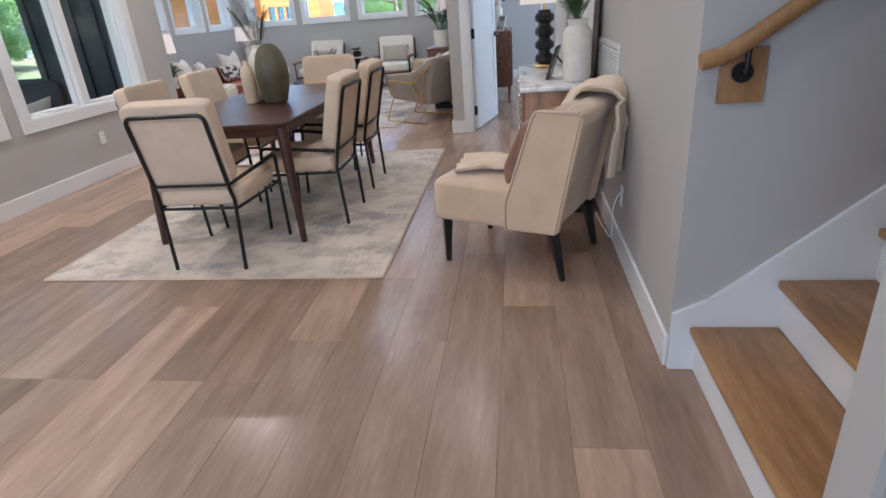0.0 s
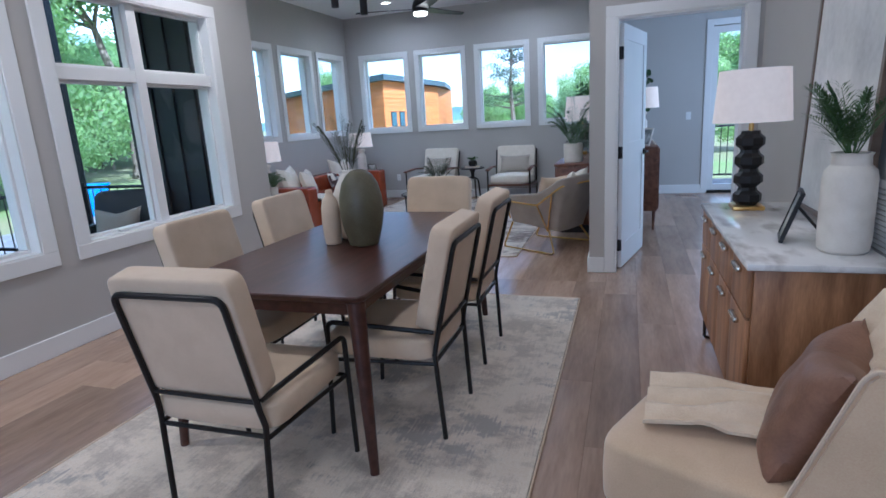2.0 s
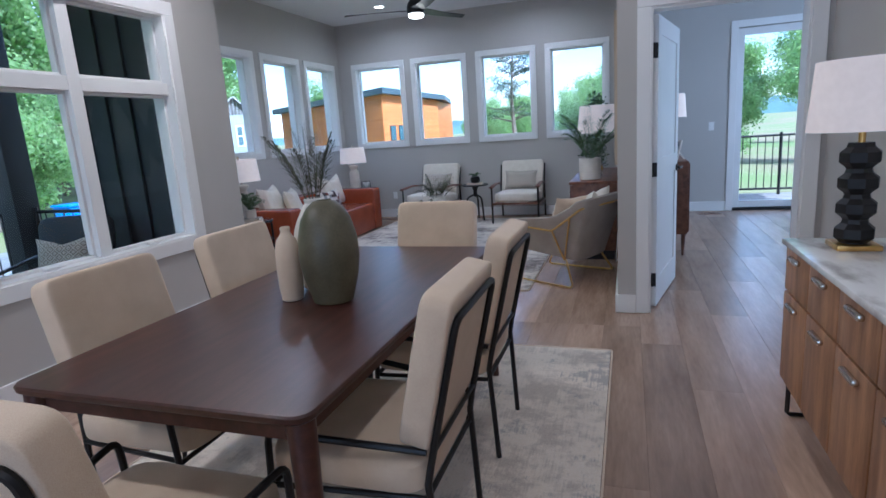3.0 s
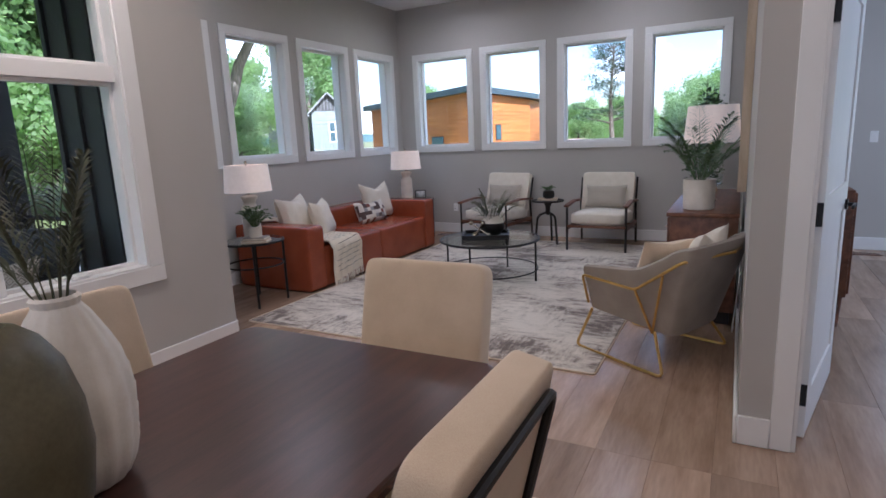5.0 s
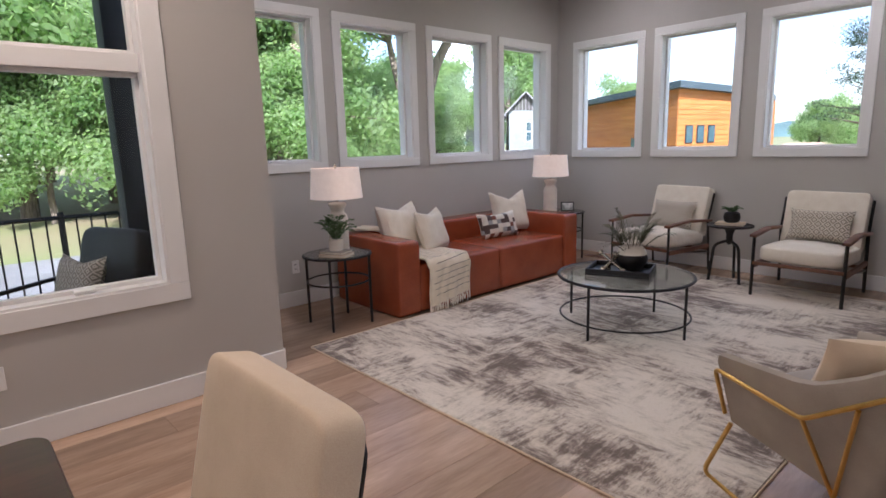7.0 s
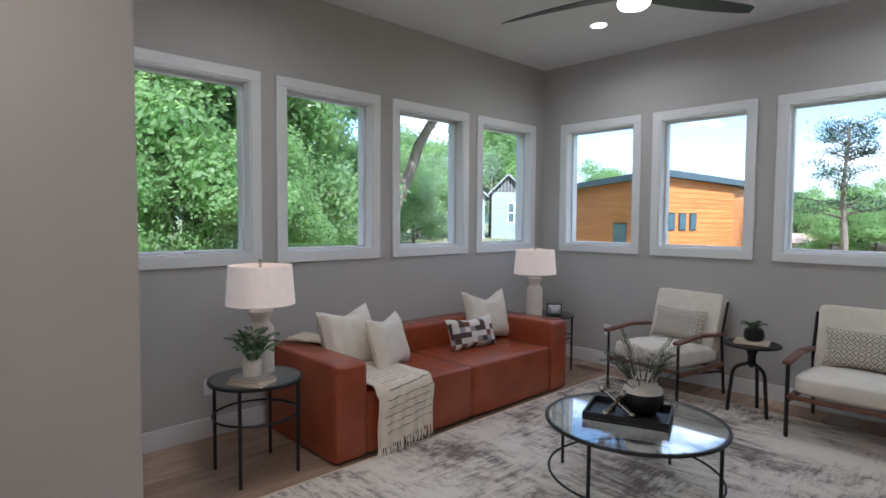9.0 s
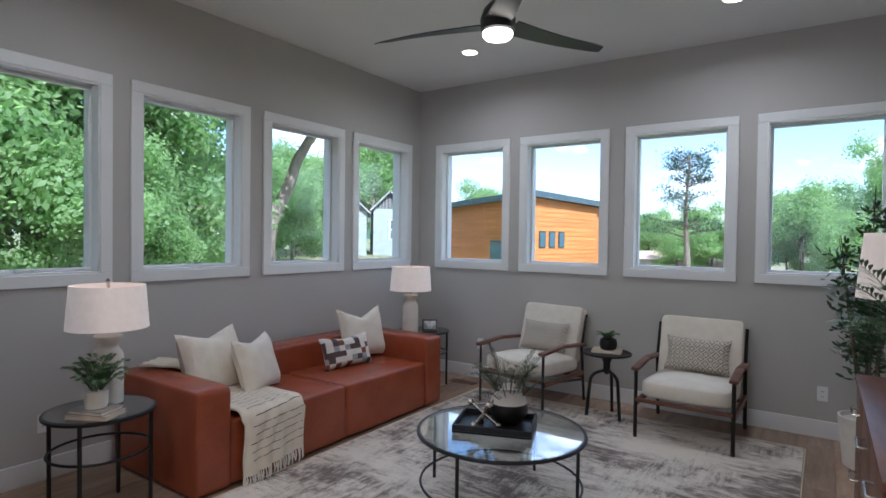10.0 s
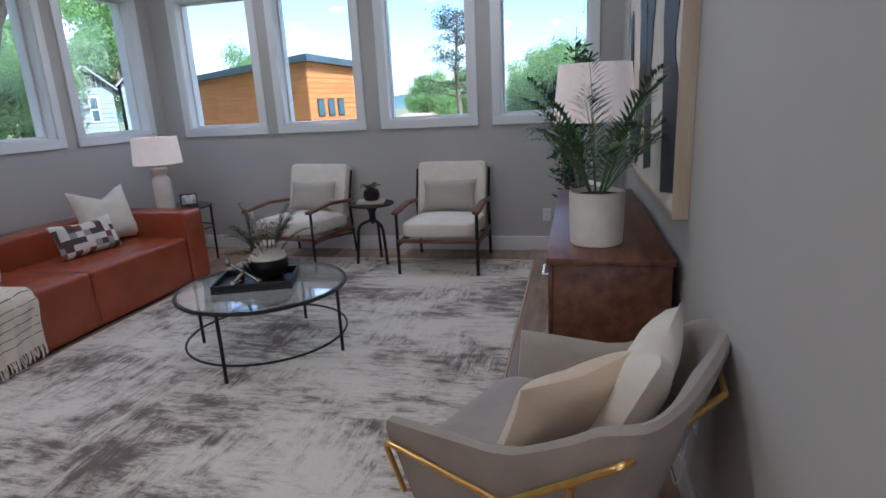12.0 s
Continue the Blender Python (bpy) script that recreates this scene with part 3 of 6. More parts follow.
rug("dining_rug", -2.74, 2.60, -0.72, 5.445, RUG_D, "large cream and grey distressed rug under the dining table")
rug("living_rug", -4.19, 6.665, -1.43, 10.54, RUG_L, "large ivory, taupe and brown abstract rug under the coffee table")

# ---- dining ----
tb = thing("dining_table", "dark walnut dining table with tapered legs on the rug", "table", pose(-1.81, 4.045, 0.009))
hw, hl = 0.485, 0.94
bm = bm_new()
ring = []
for cx, cy, a0 in ((hw, hl, 0), (-hw, hl, 90), (-hw, -hl, 180), (hw, -hl, 270)):
    for k in range(6):
        a = radians(a0 + 18 * k)
        ring.append((cx - math.copysign(0.05, cx) + 0.05 * math.cos(a), cy - math.copysign(0.05, cy) + 0.05 * math.sin(a)))
levels = [[bm.verts.new((x * (1 - d / hw), y * (1 - d / hl), z)) for x, y in ring] for d, z in ((0.012, 0.712), (0.002, 0.722), (0.0, 0.736), (0.004, 0.7415), (0.010, 0.742))]
for p, q in zip(levels, levels[1:]):
    for j in range(24):
        bm.faces.new((p[j], p[(j + 1) % 24], q[(j + 1) % 24], q[j]))
bm.faces.new(levels[0][::-1]), bm.faces.new(levels[-1])
part("tabletop", bm, MAHOG, tb)
bm = bm_new()
for x0, y0, x1, y1 in ((-hw + 0.05, -hl + 0.045, hw - 0.05, -hl + 0.065), (-hw + 0.05, hl - 0.065, hw - 0.05, hl - 0.045), (-hw + 0.045, -hl + 0.05, -hw + 0.065, hl - 0.05), (hw - 0.065, -hl + 0.05, hw - 0.045, hl - 0.05)):
    box(bm, x0, y0, 0.655, x1, y1, 0.7118)
part("apron", bm, MAHOG, tb)
for sx in (-1, 1):
    for sy in (-1, 1):
        bm = bm_new()
        rod(bm, (sx * (hw - 0.012), sy * (hl - 0.005), 0), (sx * (hw - 0.05), sy * (hl - 0.055), 0.7118), 0.019, 0.037, n=16)
        part("leg", bm, MAHOG, tb)


def dining_chair(m, group="chairs round the dining table"):
    c = thing("dining_chair", "cream linen dining chair on a black tubular steel frame", "chair", m, group)
    bm = bm_new()
    pad(bm, 0, 0.01, 0.425, 0.262, 0.255, 0.055, 0.28, 0.12, n=14)
    part("seat", bm, CREAM, c)
    bm = bm_new()
    tilt = pose(0, -0.225, 0.47, 13, 0, 0)
    pad(bm, 0, 0.026, 0.258, 0.242, 0.048, 0.228, 0.17, 0.0, n=18, m=tilt)
    part("backrest", bm, CREAM, c)
    # one bent tube runs round the back cushion and down into both rear legs
    q = [tilt @ Vector(p) for p in ((-0.215, -0.03, 0.0), (-0.213, -0.03, 0.43), (0.213, -0.03, 0.43), (0.215, -0.03, 0.0))]
    bm = bm_new()
    tube(bm, bend([q[0], q[1], q[2], q[3]], 0.04), 0.011)
    tube(bm, [tilt @ Vector((-0.222, -0.03, 0.035)), tilt @ Vector((0.222, -0.03, 0.035))], 0.008)
    part("back_frame", bm, BLACK, c)
    for s in (-1, 1):
        bm = bm_new()
        tube(bm, [(s * 0.21, -0.265, 0), (s * 0.222, -0.243, 0.40), q[0] if s < 0 else q[3]], 0.011)
        part("rear_leg", bm, BLACK, c)
        bm = bm_new()
        tube(bm, bend([(s * 0.222, -0.245, 0.50), (s * 0.285, 0.22, 0.545), (s * 0.275, 0.255, 0)], 0.035), 0.011)
        part("arm_and_front_leg", bm, BLACK, c)
    bm = bm_new()
    for a, b in (((-0.228, -0.24, 0.36), (0.228, -0.24, 0.36)), ((-0.27, 0.235, 0.365), (0.27, 0.235, 0.365)), ((-0.23, -0.24, 0.36), (-0.272, 0.235, 0.365)), ((0.23, -0.24, 0.36), (0.272, 0.235, 0.365))):
        tube(bm, [a, b], 0.009)
    part("seat_frame", bm, BLACK, c)
    return c


chair = dining_chair(pose(-1.755, 2.985, 0.009, 0, 0, 0))
for x, y, r in ((-1.40, 3.625, 90), (-1.41, 4.40, 90), (-2.24, 3.66, -90), (-2.26, 4.46, -90), (-1.725, 5.0, 181)):
    copy_thing(chair, pose(x, y, 0.009, 0, 0, r))

# vases on the table
TT = 0.7515
vs = thing("tall_vase", "tall egg-shaped sage green vase on the dining table", "vase", pose(-1.72, 3.965, TT) @ Matrix.Scale(1.07, 4))
bm = bm_new()
lathe(bm, [(0.05, 0), (0.072, 0.006), (0.098, 0.10), (0.108, 0.17), (0.104, 0.24), (0.088, 0.305), (0.064, 0.345), (0.04, 0.366), (0.028, 0.37), (0.024, 0.365), (0.022, 0.33)], 40)
part("body", bm, SAGE, vs)
bt = thing("bottle_vase", "slender tan ceramic bottle beside the green vase", "vase", pose(-1.905, 3.965, TT))
bm = bm_new()
lathe(bm, [(0.034, 0), (0.042, 0.005), (0.047, 0.05), (0.050, 0.13), (0.048, 0.20), (0.038, 0.245), (0.022, 0.265), (0.018, 0.275), (0.020, 0.29), (0.016, 0.296), (0.012, 0.28)], 32)
part("body", bm, CREAM, bt)
wv = thing("carved_vase", "carved ivory ceramic vase holding dried palm fronds", "vase", pose(-1.87, 4.145, TT) @ Matrix.Scale(1.15, 4))
bm = bm_new()
lathe(bm, [(0.055, 0), (0.066, 0.008), (0.079, 0.035), (0.081, 0.04), (0.089, 0.075), (0.0875, 0.08), (0.092, 0.115), (0.0905, 0.12), (0.093, 0.155), (0.091, 0.16), (0.088, 0.195), (0.085, 0.20), (0.080, 0.225), (0.076, 0.235), (0.068, 0.255), (0.046, 0.30), (0.034, 0.318), (0.037, 0.33), (0.031, 0.335), (0.026, 0.30)], 80, ripple=0.022, lobes=16)
part("body", bm, CERAM, wv)
rng = random.Random(3)
for k in range(11):
    a = 0.571 * k + rng.uniform(-0.2, 0.2)
    bm = bm_new()
    s = rng.uniform(0.04, 0.16)
    frond(bm, (0.010 * math.cos(a), 0.010 * math.sin(a), 0.29), (s * math.cos(a), s * math.sin(a), 0.35 + rng.uniform(0.13, 0.25)), 0.03, 26, 0.055, 0.0028, rng, 0.0018)
    part("palm_frond", bm, DRYPALM, wv, "dusty green dried palm frond", smooth=False)

# ---- slipper chair ----
sc = thing("slipper_chair", "armless cream velvet slipper chair with black tapered legs", "chair", pose(-0.005, 2.935, 0, 0, 0, 65.8))
bm = bm_new()
pad(bm, 0, 0.03, 0.36, 0.302, 0.345, 0.112, 0.2, 0.06, n=22, dent=0.006)
part("seat", bm, VELVET, sc)
bm = bm_new()
tilt = pose(0, -0.215, 0.28, 12, 0, 0)
pad(bm, 0, -0.02, 0.285, 0.295, 0.075, 0.29, 0.22, 0.0, n=18, m=tilt)
pad(bm, 0, -0.062, 0.55, 0.27, 0.055, 0.045, 0.5, 0.0, n=12, m=tilt)
part("backrest", bm, VELVET, sc)
prof = [(-0.335, 0.255), (-0.066, 0.25), (-0.066, 0.39), (-0.215, 0.82), (-0.235, 0.845), (-0.43, 0.842), (-0.448, 0.82)]
for s in (-1, 1):
    bm = bm_new()
    v = [bm.verts.new((s * 0.255, y, z)) for y, z in prof]
    g = bmesh.ops.extrude_face_region(bm, geom=[bm.faces.new(v)])
    bmesh.ops.translate(bm, verts=[q for q in g["geom"] if isinstance(q, bmesh.types.BMVert)], vec=(s * 0.055, 0, 0))
    bmesh.ops.recalc_face_normals(bm, faces=bm.faces[:])
    bmesh.ops.bevel(bm, geom=bm.edges[:], offset=0.012, segments=2, affect="EDGES")
    wing = part("side_panel", bm, VELVET, sc)
    bm = bm_new()
    tube(bm, bend([(s * 0.309, y, z) for y, z in prof[1:6]], 0.03), 0.005, n=6)
    part("piping", bm, CREAM, wing)
for x, y, lean in ((-0.257, -0.30, -0.05), (0.257, -0.30, -0.05), (-0.257, 0.30, 0.01), (0.257, 0.30, 0.01)):
    bm = bm_new()
    rod(bm, (x, y + lean, 0), (x, y, 0.25), 0.017, 0.032, n=4)
    part("leg", bm, BLACK, sc, "black tapered wooden leg")
SCM = pose(-0.005, 2.935, 0, 0, 0, 65.8)
pl = thing("leather_pillow", "brown leather throw pillow leaning on the slipper chair", "pillow", SCM @ pose(-0.03, -0.03, 0.46, 25, 0, 4))
bm = bm_new()
throw_pillow(bm, 0.43, 0.36, 0.16, Matrix(), n=26, chop=0.03)
part("cover", bm, BROWNLEA, pl)


def cloth(bm, path, width, thick=0.012, seed=1, ruffle=0.02, taper=0.0):
    """A strip of soft cloth laid along a path of points, with folds across its width."""
    path = bend(path, 0.06, 5)
    n = 14
    top, bot, last = [], [], Vector((1, 0, 0))
    for i, p in enumerate(path):
        a, b = path[max(0, i - 1)], path[min(len(path) - 1, i + 1)]
        t = (b - a).normalized()
        side = t.cross(Vector((0, 0, 1)))
        side = side.normalized() if side.length > 0.2 else last
        last = side
        nrm = side.cross(t).normalized()
        r1, r2 = [], []
        for j in range(n + 1):
            u = 2 * j / n - 1
            f = (math.sin(u * 9 + seed + i * 0.25) * 0.5 + 0.5) * ruffle + ruffle * 0.8 * noise.noise(Vector((u * 3, i * 0.3, seed)))
            q = p + side * u * width / 2 * (1 - taper * i / len(path)) + nrm * f
            r1.append(bm.verts.new(q + nrm * thick)), r2.append(bm.verts.new(q))
        top.append(r1), bot.append(r2)
    k = len(path)
    for i in range(k - 1):
        for j in range(n):
            bm.faces.new((top[i][j], top[i + 1][j], top[i + 1][j + 1], top[i][j + 1]))
            bm.faces.new((bot[i][j], bot[i][j + 1], bot[i + 1][j + 1], bot[i + 1][j]))
        bm.faces.new((top[i][0], bot[i][0], bot[i + 1][0], top[i + 1][0]))
        bm.faces.new((top[i][n], top[i + 1][n], bot[i + 1][n], bot[i][n]))
    for i in (0, k - 1):
        for j in range(n):
            q = (top[i][j], top[i][j + 1], bot[i][j + 1], bot[i][j])
            bm.faces.new(q if i == 0 else q[::-1])
    return bm


tw = thing("throw_blanket", "soft cream throw blanket draped over the chair back and seat", "blanket", SCM)
bm = bm_new()
cloth(bm, [Vector(p) for p in ((0.17, -0.47, 0.47), (0.17, -0.49, 0.70), (0.16, -0.475, 0.875), (0.15, -0.30, 0.885), (0.12, -0.20, 0.70), (0.08, -0.10, 0.492), (0.02, 0.15, 0.488), (-0.04, 0.33, 0.474))], 0.32, 0.010, 2, 0.026)
part("cloth", bm, mat("cream_knit", (0.80, 0.66, 0.48), (0.72, 0.58, 0.41), rough=0.95, scale=14, fine=200, fine_amt=0.2, bump=0.7, sheen=0.4, spec=0.1), tw)

# ---- sideboard ----
SB0, SB1, SBT = 3.48, 4.86, 0.815
sb = thing("sideboard", "acacia wood sideboard with a white marble top on black legs", "sideboard")
bm = bm_new()
box(bm, 0.045, SB0 + 0.02, 0.17, 0.455, SB1 - 0.02, SBT - 0.026, 0.004)
part("body", bm, ACACIA, sb)
bm = bm_new()
box(bm, 0.015, SB0, SBT - 0.025, 0.475, SB1, SBT, 0.005)
part("marble_top", bm, MARBLE, sb, "veined white marble top")
wd = (SB1 - SB0 - 0.06) / 4
for k in range(4):
    y0 = SB0 + 0.03 + wd * k
    for z0, z1, nm in ((0.60, 0.795, "drawer"), (0.185, 0.59, "cabinet_door")):
        bm = bm_new()
        box(bm, 0.027, y0 + 0.004, z0, 0.0445, y0 + wd - 0.004, z1, 0.004)
        p = part(nm, bm, ACACIA, sb)
        bm = bm_new()
        zz = z1 - 0.05
        box(bm, 0.004, y0 + wd / 2 - 0.06, zz, 0.0265, y0 + wd / 2 + 0.06, zz + 0.022, 0.008)
        part("cup_pull", bm, CHROME, p, "brushed metal cup pull")
for y in (SB0 + 0.06, SB1 - 0.06):
    bm = bm_new()
    tube(bm, bend([(0.06, y, 0.17), (0.06, y, 0.008), (0.44, y, 0.008), (0.44, y, 0.17)], 0.01, 1), 0.010, n=4)
    part("leg_frame", bm, BLACK, sb)


def shade(bm, z0, z1, r0, r1):
    return lathe(bm, [(r0 - 0.004, z0 + 0.001), (r0, z0), (r1, z1), (r1 - 0.004, z1), (r0 - 0.006, z0 + 0.006)], 40)


lm = thing("table_lamp", "stacked black table lamp with a white drum shade", "lamp", pose(0.215, 4.66, SBT))
bm = bm_new()
box(bm, -0.075, -0.075, 0, 0.075, 0.075, 0.022, 0.004)
part("base", bm, GOLD, lm, "brass foot plate")
bm = bm_new()
pr = [(0.05, 0.022)]
for k in range(4):
    z = 0.022 + 0.098 * k
    pr += [(0.05, z + 0.004), (0.07, z + 0.022), (0.07, z + 0.058), (0.048, z + 0.078), (0.044, z + 0.094)]
lathe(bm, pr, 8)
part("body", bm, BLACK, lm, smooth=False)
bm = bm_new()
rod(bm, (0, 0, 0.40), (0, 0, 0.52), 0.012)
part("stem", bm, GOLD, lm)
bm = bm_new()
shade(bm, 0.455, 0.715, 0.185, 0.165)
part("shade", bm, SHADE, lm, "white linen drum shade")

jv = thing("jar_vase", "tall ribbed white ceramic jar with green palm sprigs", "vase", pose(0.368, 3.70, SBT))
bm = bm_new()
lathe(bm, [(0.07, 0), (0.082, 0.012), (0.086, 0.05), (0.086, 0.27), (0.08, 0.30), (0.062, 0.32), (0.06, 0.35), (0.066, 0.362), (0.056, 0.364), (0.052, 0.32)], 40)
part("body", bm, CERAM, jv)
rng = random.Random(8)
for k in range(26):
    a = rng.uniform(0, 6.28)
    s = rng.uniform(0.04, 0.17)
    bm = bm_new()
    frond(bm, (0, 0, 0.33), (s * math.cos(a) - 0.02, s * math.sin(a), 0.38 + rng.uniform(0.10, 0.24)), 0.03, 18, 0.085, 0.0032, rng)
    part("palm_frond", bm, PALM, jv, "green palm sprig", smooth=False)


def easel_frame(name, m, w, h, label, pic, border=0.02, rim=BLACK):
    f = thing(name, label, "picture frame", m)
    bm = bm_new()
    t = pose(0, 0, 0.004, -18, 0, 0)
    for x0, x1, z0, z1 in ((-w / 2, w / 2, 0, border), (-w / 2, w / 2, h - border, h), (-w / 2, -w / 2 + border, border, h - border), (w / 2 - border, w / 2, border, h - border)):
        box(bm, x0, -0.008, z0, x1, 0.008, z1, 0.002, 1, m=t)
    part("rim", bm, rim, f)
    bm = bm_new()
    box(bm, -w / 2 + border, -0.003, border, w / 2 - border, 0.004, h - border, m=t)
    part("picture", bm, pic, f, "small landscape print")
    bm = bm_new()
    rod(bm, t @ Vector((0, 0.008, h * 0.7)), (0, h * 0.22 + 0.12, 0.004), 0.006)
    part("strut", bm, rim, f)
    return f


PRINT = mat("grey_landscape_print", (0.7, 0.7, 0.68), (0.22, 0.23, 0.22), rough=0.3, scale=9, fine=60, fine_amt=0.3, bump=0, lo=0.42, hi=0.55)
easel_frame("picture_frame", pose(0.205, 3.89, SBT, 0, 0, -101), 0.17, 0.21, "black framed landscape print on a small easel", PRINT, 0.014)

# leaning artwork above the sideboard
art = thing("leaning_art", "large pale abstract canvas in a thin bronze frame", "artwork", pose(0.49, 4.33, SBT, 0, 2.2, 0))
PALEART = mat("pale_abstract_canvas", (0.84, 0.83, 0.80), (0.60, 0.60, 0.59), rough=0.7, scale=1.8, fine=30, fine_amt=0.3, bump=0.2, lo=0.3, hi=0.55, detail=8)
bm = bm_new()
box(bm, -0.012, -0.42, 0.02, 0.008, 0.42, 1.28)
part("canvas", bm, PALEART, art)
bm = bm_new()
for y0, y1, z0, z1 in ((-0.45, 0.45, 0, 0.025), (-0.45, 0.45, 1.275, 1.30), (-0.45, -0.42, 0.025, 1.275), (0.42, 0.45, 0.025, 1.275)):
    box(bm, -0.02, y0, z0, 0.012, y1, z1, 0.002, 1)
part("frame", bm, mat("bronze_frame", (0.20, 0.15, 0.11), (0.14, 0.10, 0.075), rough=0.35, metal=0.4, scale=12, bump=0.04), art)

# ---- living room ----
SOFA = pose(-4.69, 8.70, 0, 0, 0, -90)   # local: x along the sofa, y to its front
sf = thing("sofa", "cognac leather sofa with square arms and a low back", "sofa", SOFA)
L, D = 1.205, 0.47
bm = bm_new()
box(bm, -L + 0.215, -D + 0.02, 0.012, L - 0.215, D - 0.03, 0.24, 0.02)
part("base", bm, LEATHER, sf)
for s in (-1, 1):
    bm = bm_new()
    pad(bm, s * (L - 0.11), 0, 0.315, 0.115, D, 0.307, 0.10, n=26)
    part("arm", bm, LEATHER, sf)
    bm = bm_new()
    tube(bm, bend([(s * (L - 0.015), -D + 0.03, 0.605), (s * (L - 0.015), D - 0.012, 0.605), (s * (L - 0.015), D - 0.012, 0.03)], 0.04), 0.005, n=6)
    tube(bm, bend([(s * (L - 0.205), -D + 0.22, 0.605), (s * (L - 0.205), D - 0.012, 0.605), (s * (L - 0.205), D - 0.012, 0.03)], 0.04), 0.005, n=6)
    part("seam", bm, LEATHER, sf)
bm = bm_new()
pad(bm, 0, -D + 0.12, 0.40, L - 0.21, 0.125, 0.222, 0.14, n=22)
part("backrest", bm, LEATHER, sf)
for s in (-1, 1):
    bm = bm_new()
    pad(bm, s * 0.495, 0.12, 0.215, 0.495, 0.342, 0.20, 0.10, 0.05, n=22)
    part("seat_cushion", bm, LEATHER, sf)


def pillow(name, label, m, w, h, t, material, chop=0.05):
    p = thing(name, label, "pillow", m)
    bm = bm_new()
    throw_pillow(bm, w, h, t, Matrix(), chop=chop)
    part("cover", bm, material, p)
    return p


KILIM = mat("striped_kilim", (0.74, 0.70, 0.63), (0.09, 0.06, 0.055), rough=0.95, scale=7, stretch=(1.4, 0.01, 1.0), fine=260, fine_amt=0.3, bump=0.5, lo=0.46, hi=0.48, detail=0)
k = KILIM.node_tree
sn, wh_, rr = k.nodes.new("ShaderNodeVectorMath"), k.nodes.new("ShaderNodeTexWhiteNoise"), k.nodes["Color Ramp"]
sn.operation, sn.inputs[1].default_value = "SNAP", (0.055, 10.0, 0.045)
k.links.new(k.nodes["Texture Coordinate"].outputs["Object"], sn.inputs[0]), k.links.new(sn.outputs[0], wh_.inputs["Vector"]), k.links.new(wh_.outputs["Value"], rr.inputs[0])
rr.color_ramp.interpolation = "CONSTANT"
rr.color_ramp.elements[0].position, rr.color_ramp.elements[1].position = 0.0, 0.2
for ps, cl_ in ((0.58, (0.20, 0.07, 0.045, 1)), (0.72, (0.70, 0.66, 0.6, 1)), (0.88, (0.33, 0.33, 0.33, 1))):
    rr.color_ramp.elements.new(ps).color = cl_
GEO = mat("woven_geometric", (0.62, 0.56, 0.47), (0.27, 0.24, 0.20), rough=0.95, scale=10, fine=260, fine_amt=0.3, bump=0.5, lo=0.45, hi=0.55, detail=0)
k = GEO.node_tree
sp_ = k.nodes.new("ShaderNodeSeparateXYZ")
k.links.new(k.nodes["Texture Coordinate"].outputs["Object"], sp_.inputs[0])


def woven(op, a, b):
    q = k.nodes.new("ShaderNodeMath")
    q.operation = op
    for sock, v in zip(q.inputs, (a, b)):
        if isinstance(v, float):
            sock.default_value = v
        else:
            k.links.new(v, sock)
    return q.outputs[0]


# nested diamonds: the folded distances along both axes, folded once more
dia = woven("ADD", woven("PINGPONG", sp_.outputs[0], 0.036), woven("PINGPONG", sp_.outputs[2], 0.036))
k.links.new(woven("MULTIPLY", woven("PINGPONG", dia, 0.0125), 80.0), k.nodes["Color Ramp"].inputs[0])
pillow("throw_pillow", "large plump ivory throw pillow with a chopped top", SOFA @ pose(0.72, -0.04, 0.42, 16, 0, 14), 0.54, 0.46, 0.19, IVORY, 0.05)
pillow("throw_pillow", "ivory throw pillow leaning at the sofa arm", SOFA @ pose(0.46, 0.10, 0.415, 18, 0, 22), 0.44, 0.40, 0.16, IVORY, 0.04)
pillow("throw_pillow", "ivory throw pillow with a deep chopped top", SOFA @ pose(-0.78, -0.06, 0.42, 16, 0, -8), 0.50, 0.46, 0.16, IVORY, 0.10)
pillow("lumbar_pillow", "cream, black and rust patterned lumbar pillow on the sofa", SOFA @ pose(-0.42, 0.08, 0.42, 20, 0, -6), 0.52, 0.27, 0.13, KILIM, 0.02)
STRIPE = mat("ivory_striped_weave", (0.80, 0.71, 0.57), (0.74, 0.65, 0.51), rough=0.95, scale=12, fine=190, fine_amt=0.3, bump=0.8, sheen=0.3, spec=0.1)
bl = thing("fringed_throw", "ivory woven throw with thin black stripes and a fringe", "blanket", SOFA)


def drape(u, v, lift=0.0):
    """A point of the throw: u across it, v from behind the pillows over the seat's edge to the hem."""
    run = v * (0.95 - 0.07 * u)
    x = 0.975 - 0.50 * u - 0.05 * v * (1 - u)
    wave = 0.010 * math.sin(u * 15 + v * 2.5) + 0.012 * noise.noise(Vector((u * 4, v * 5, 2.0)))
    flat, r = 0.53, 0.05
    if run < flat:
        return Vector((x, -0.07 + run, 0.447 + abs(wave) * 0.9 + lift))
    if run < flat + r * 1.57:
        a = (run - flat) / r
        return Vector((x, -0.07 + flat + (r + lift) * math.sin(a), 0.447 - r + (r + lift) * math.cos(a) + abs(wave) * 0.9 * math.cos(a)))
    d = run - flat - r * 1.57
    return Vector((x + 0.012 * math.sin(v * 8), -0.07 + flat + r + lift + abs(wave) * (0.9 + 2 * d), 0.447 - r - d))


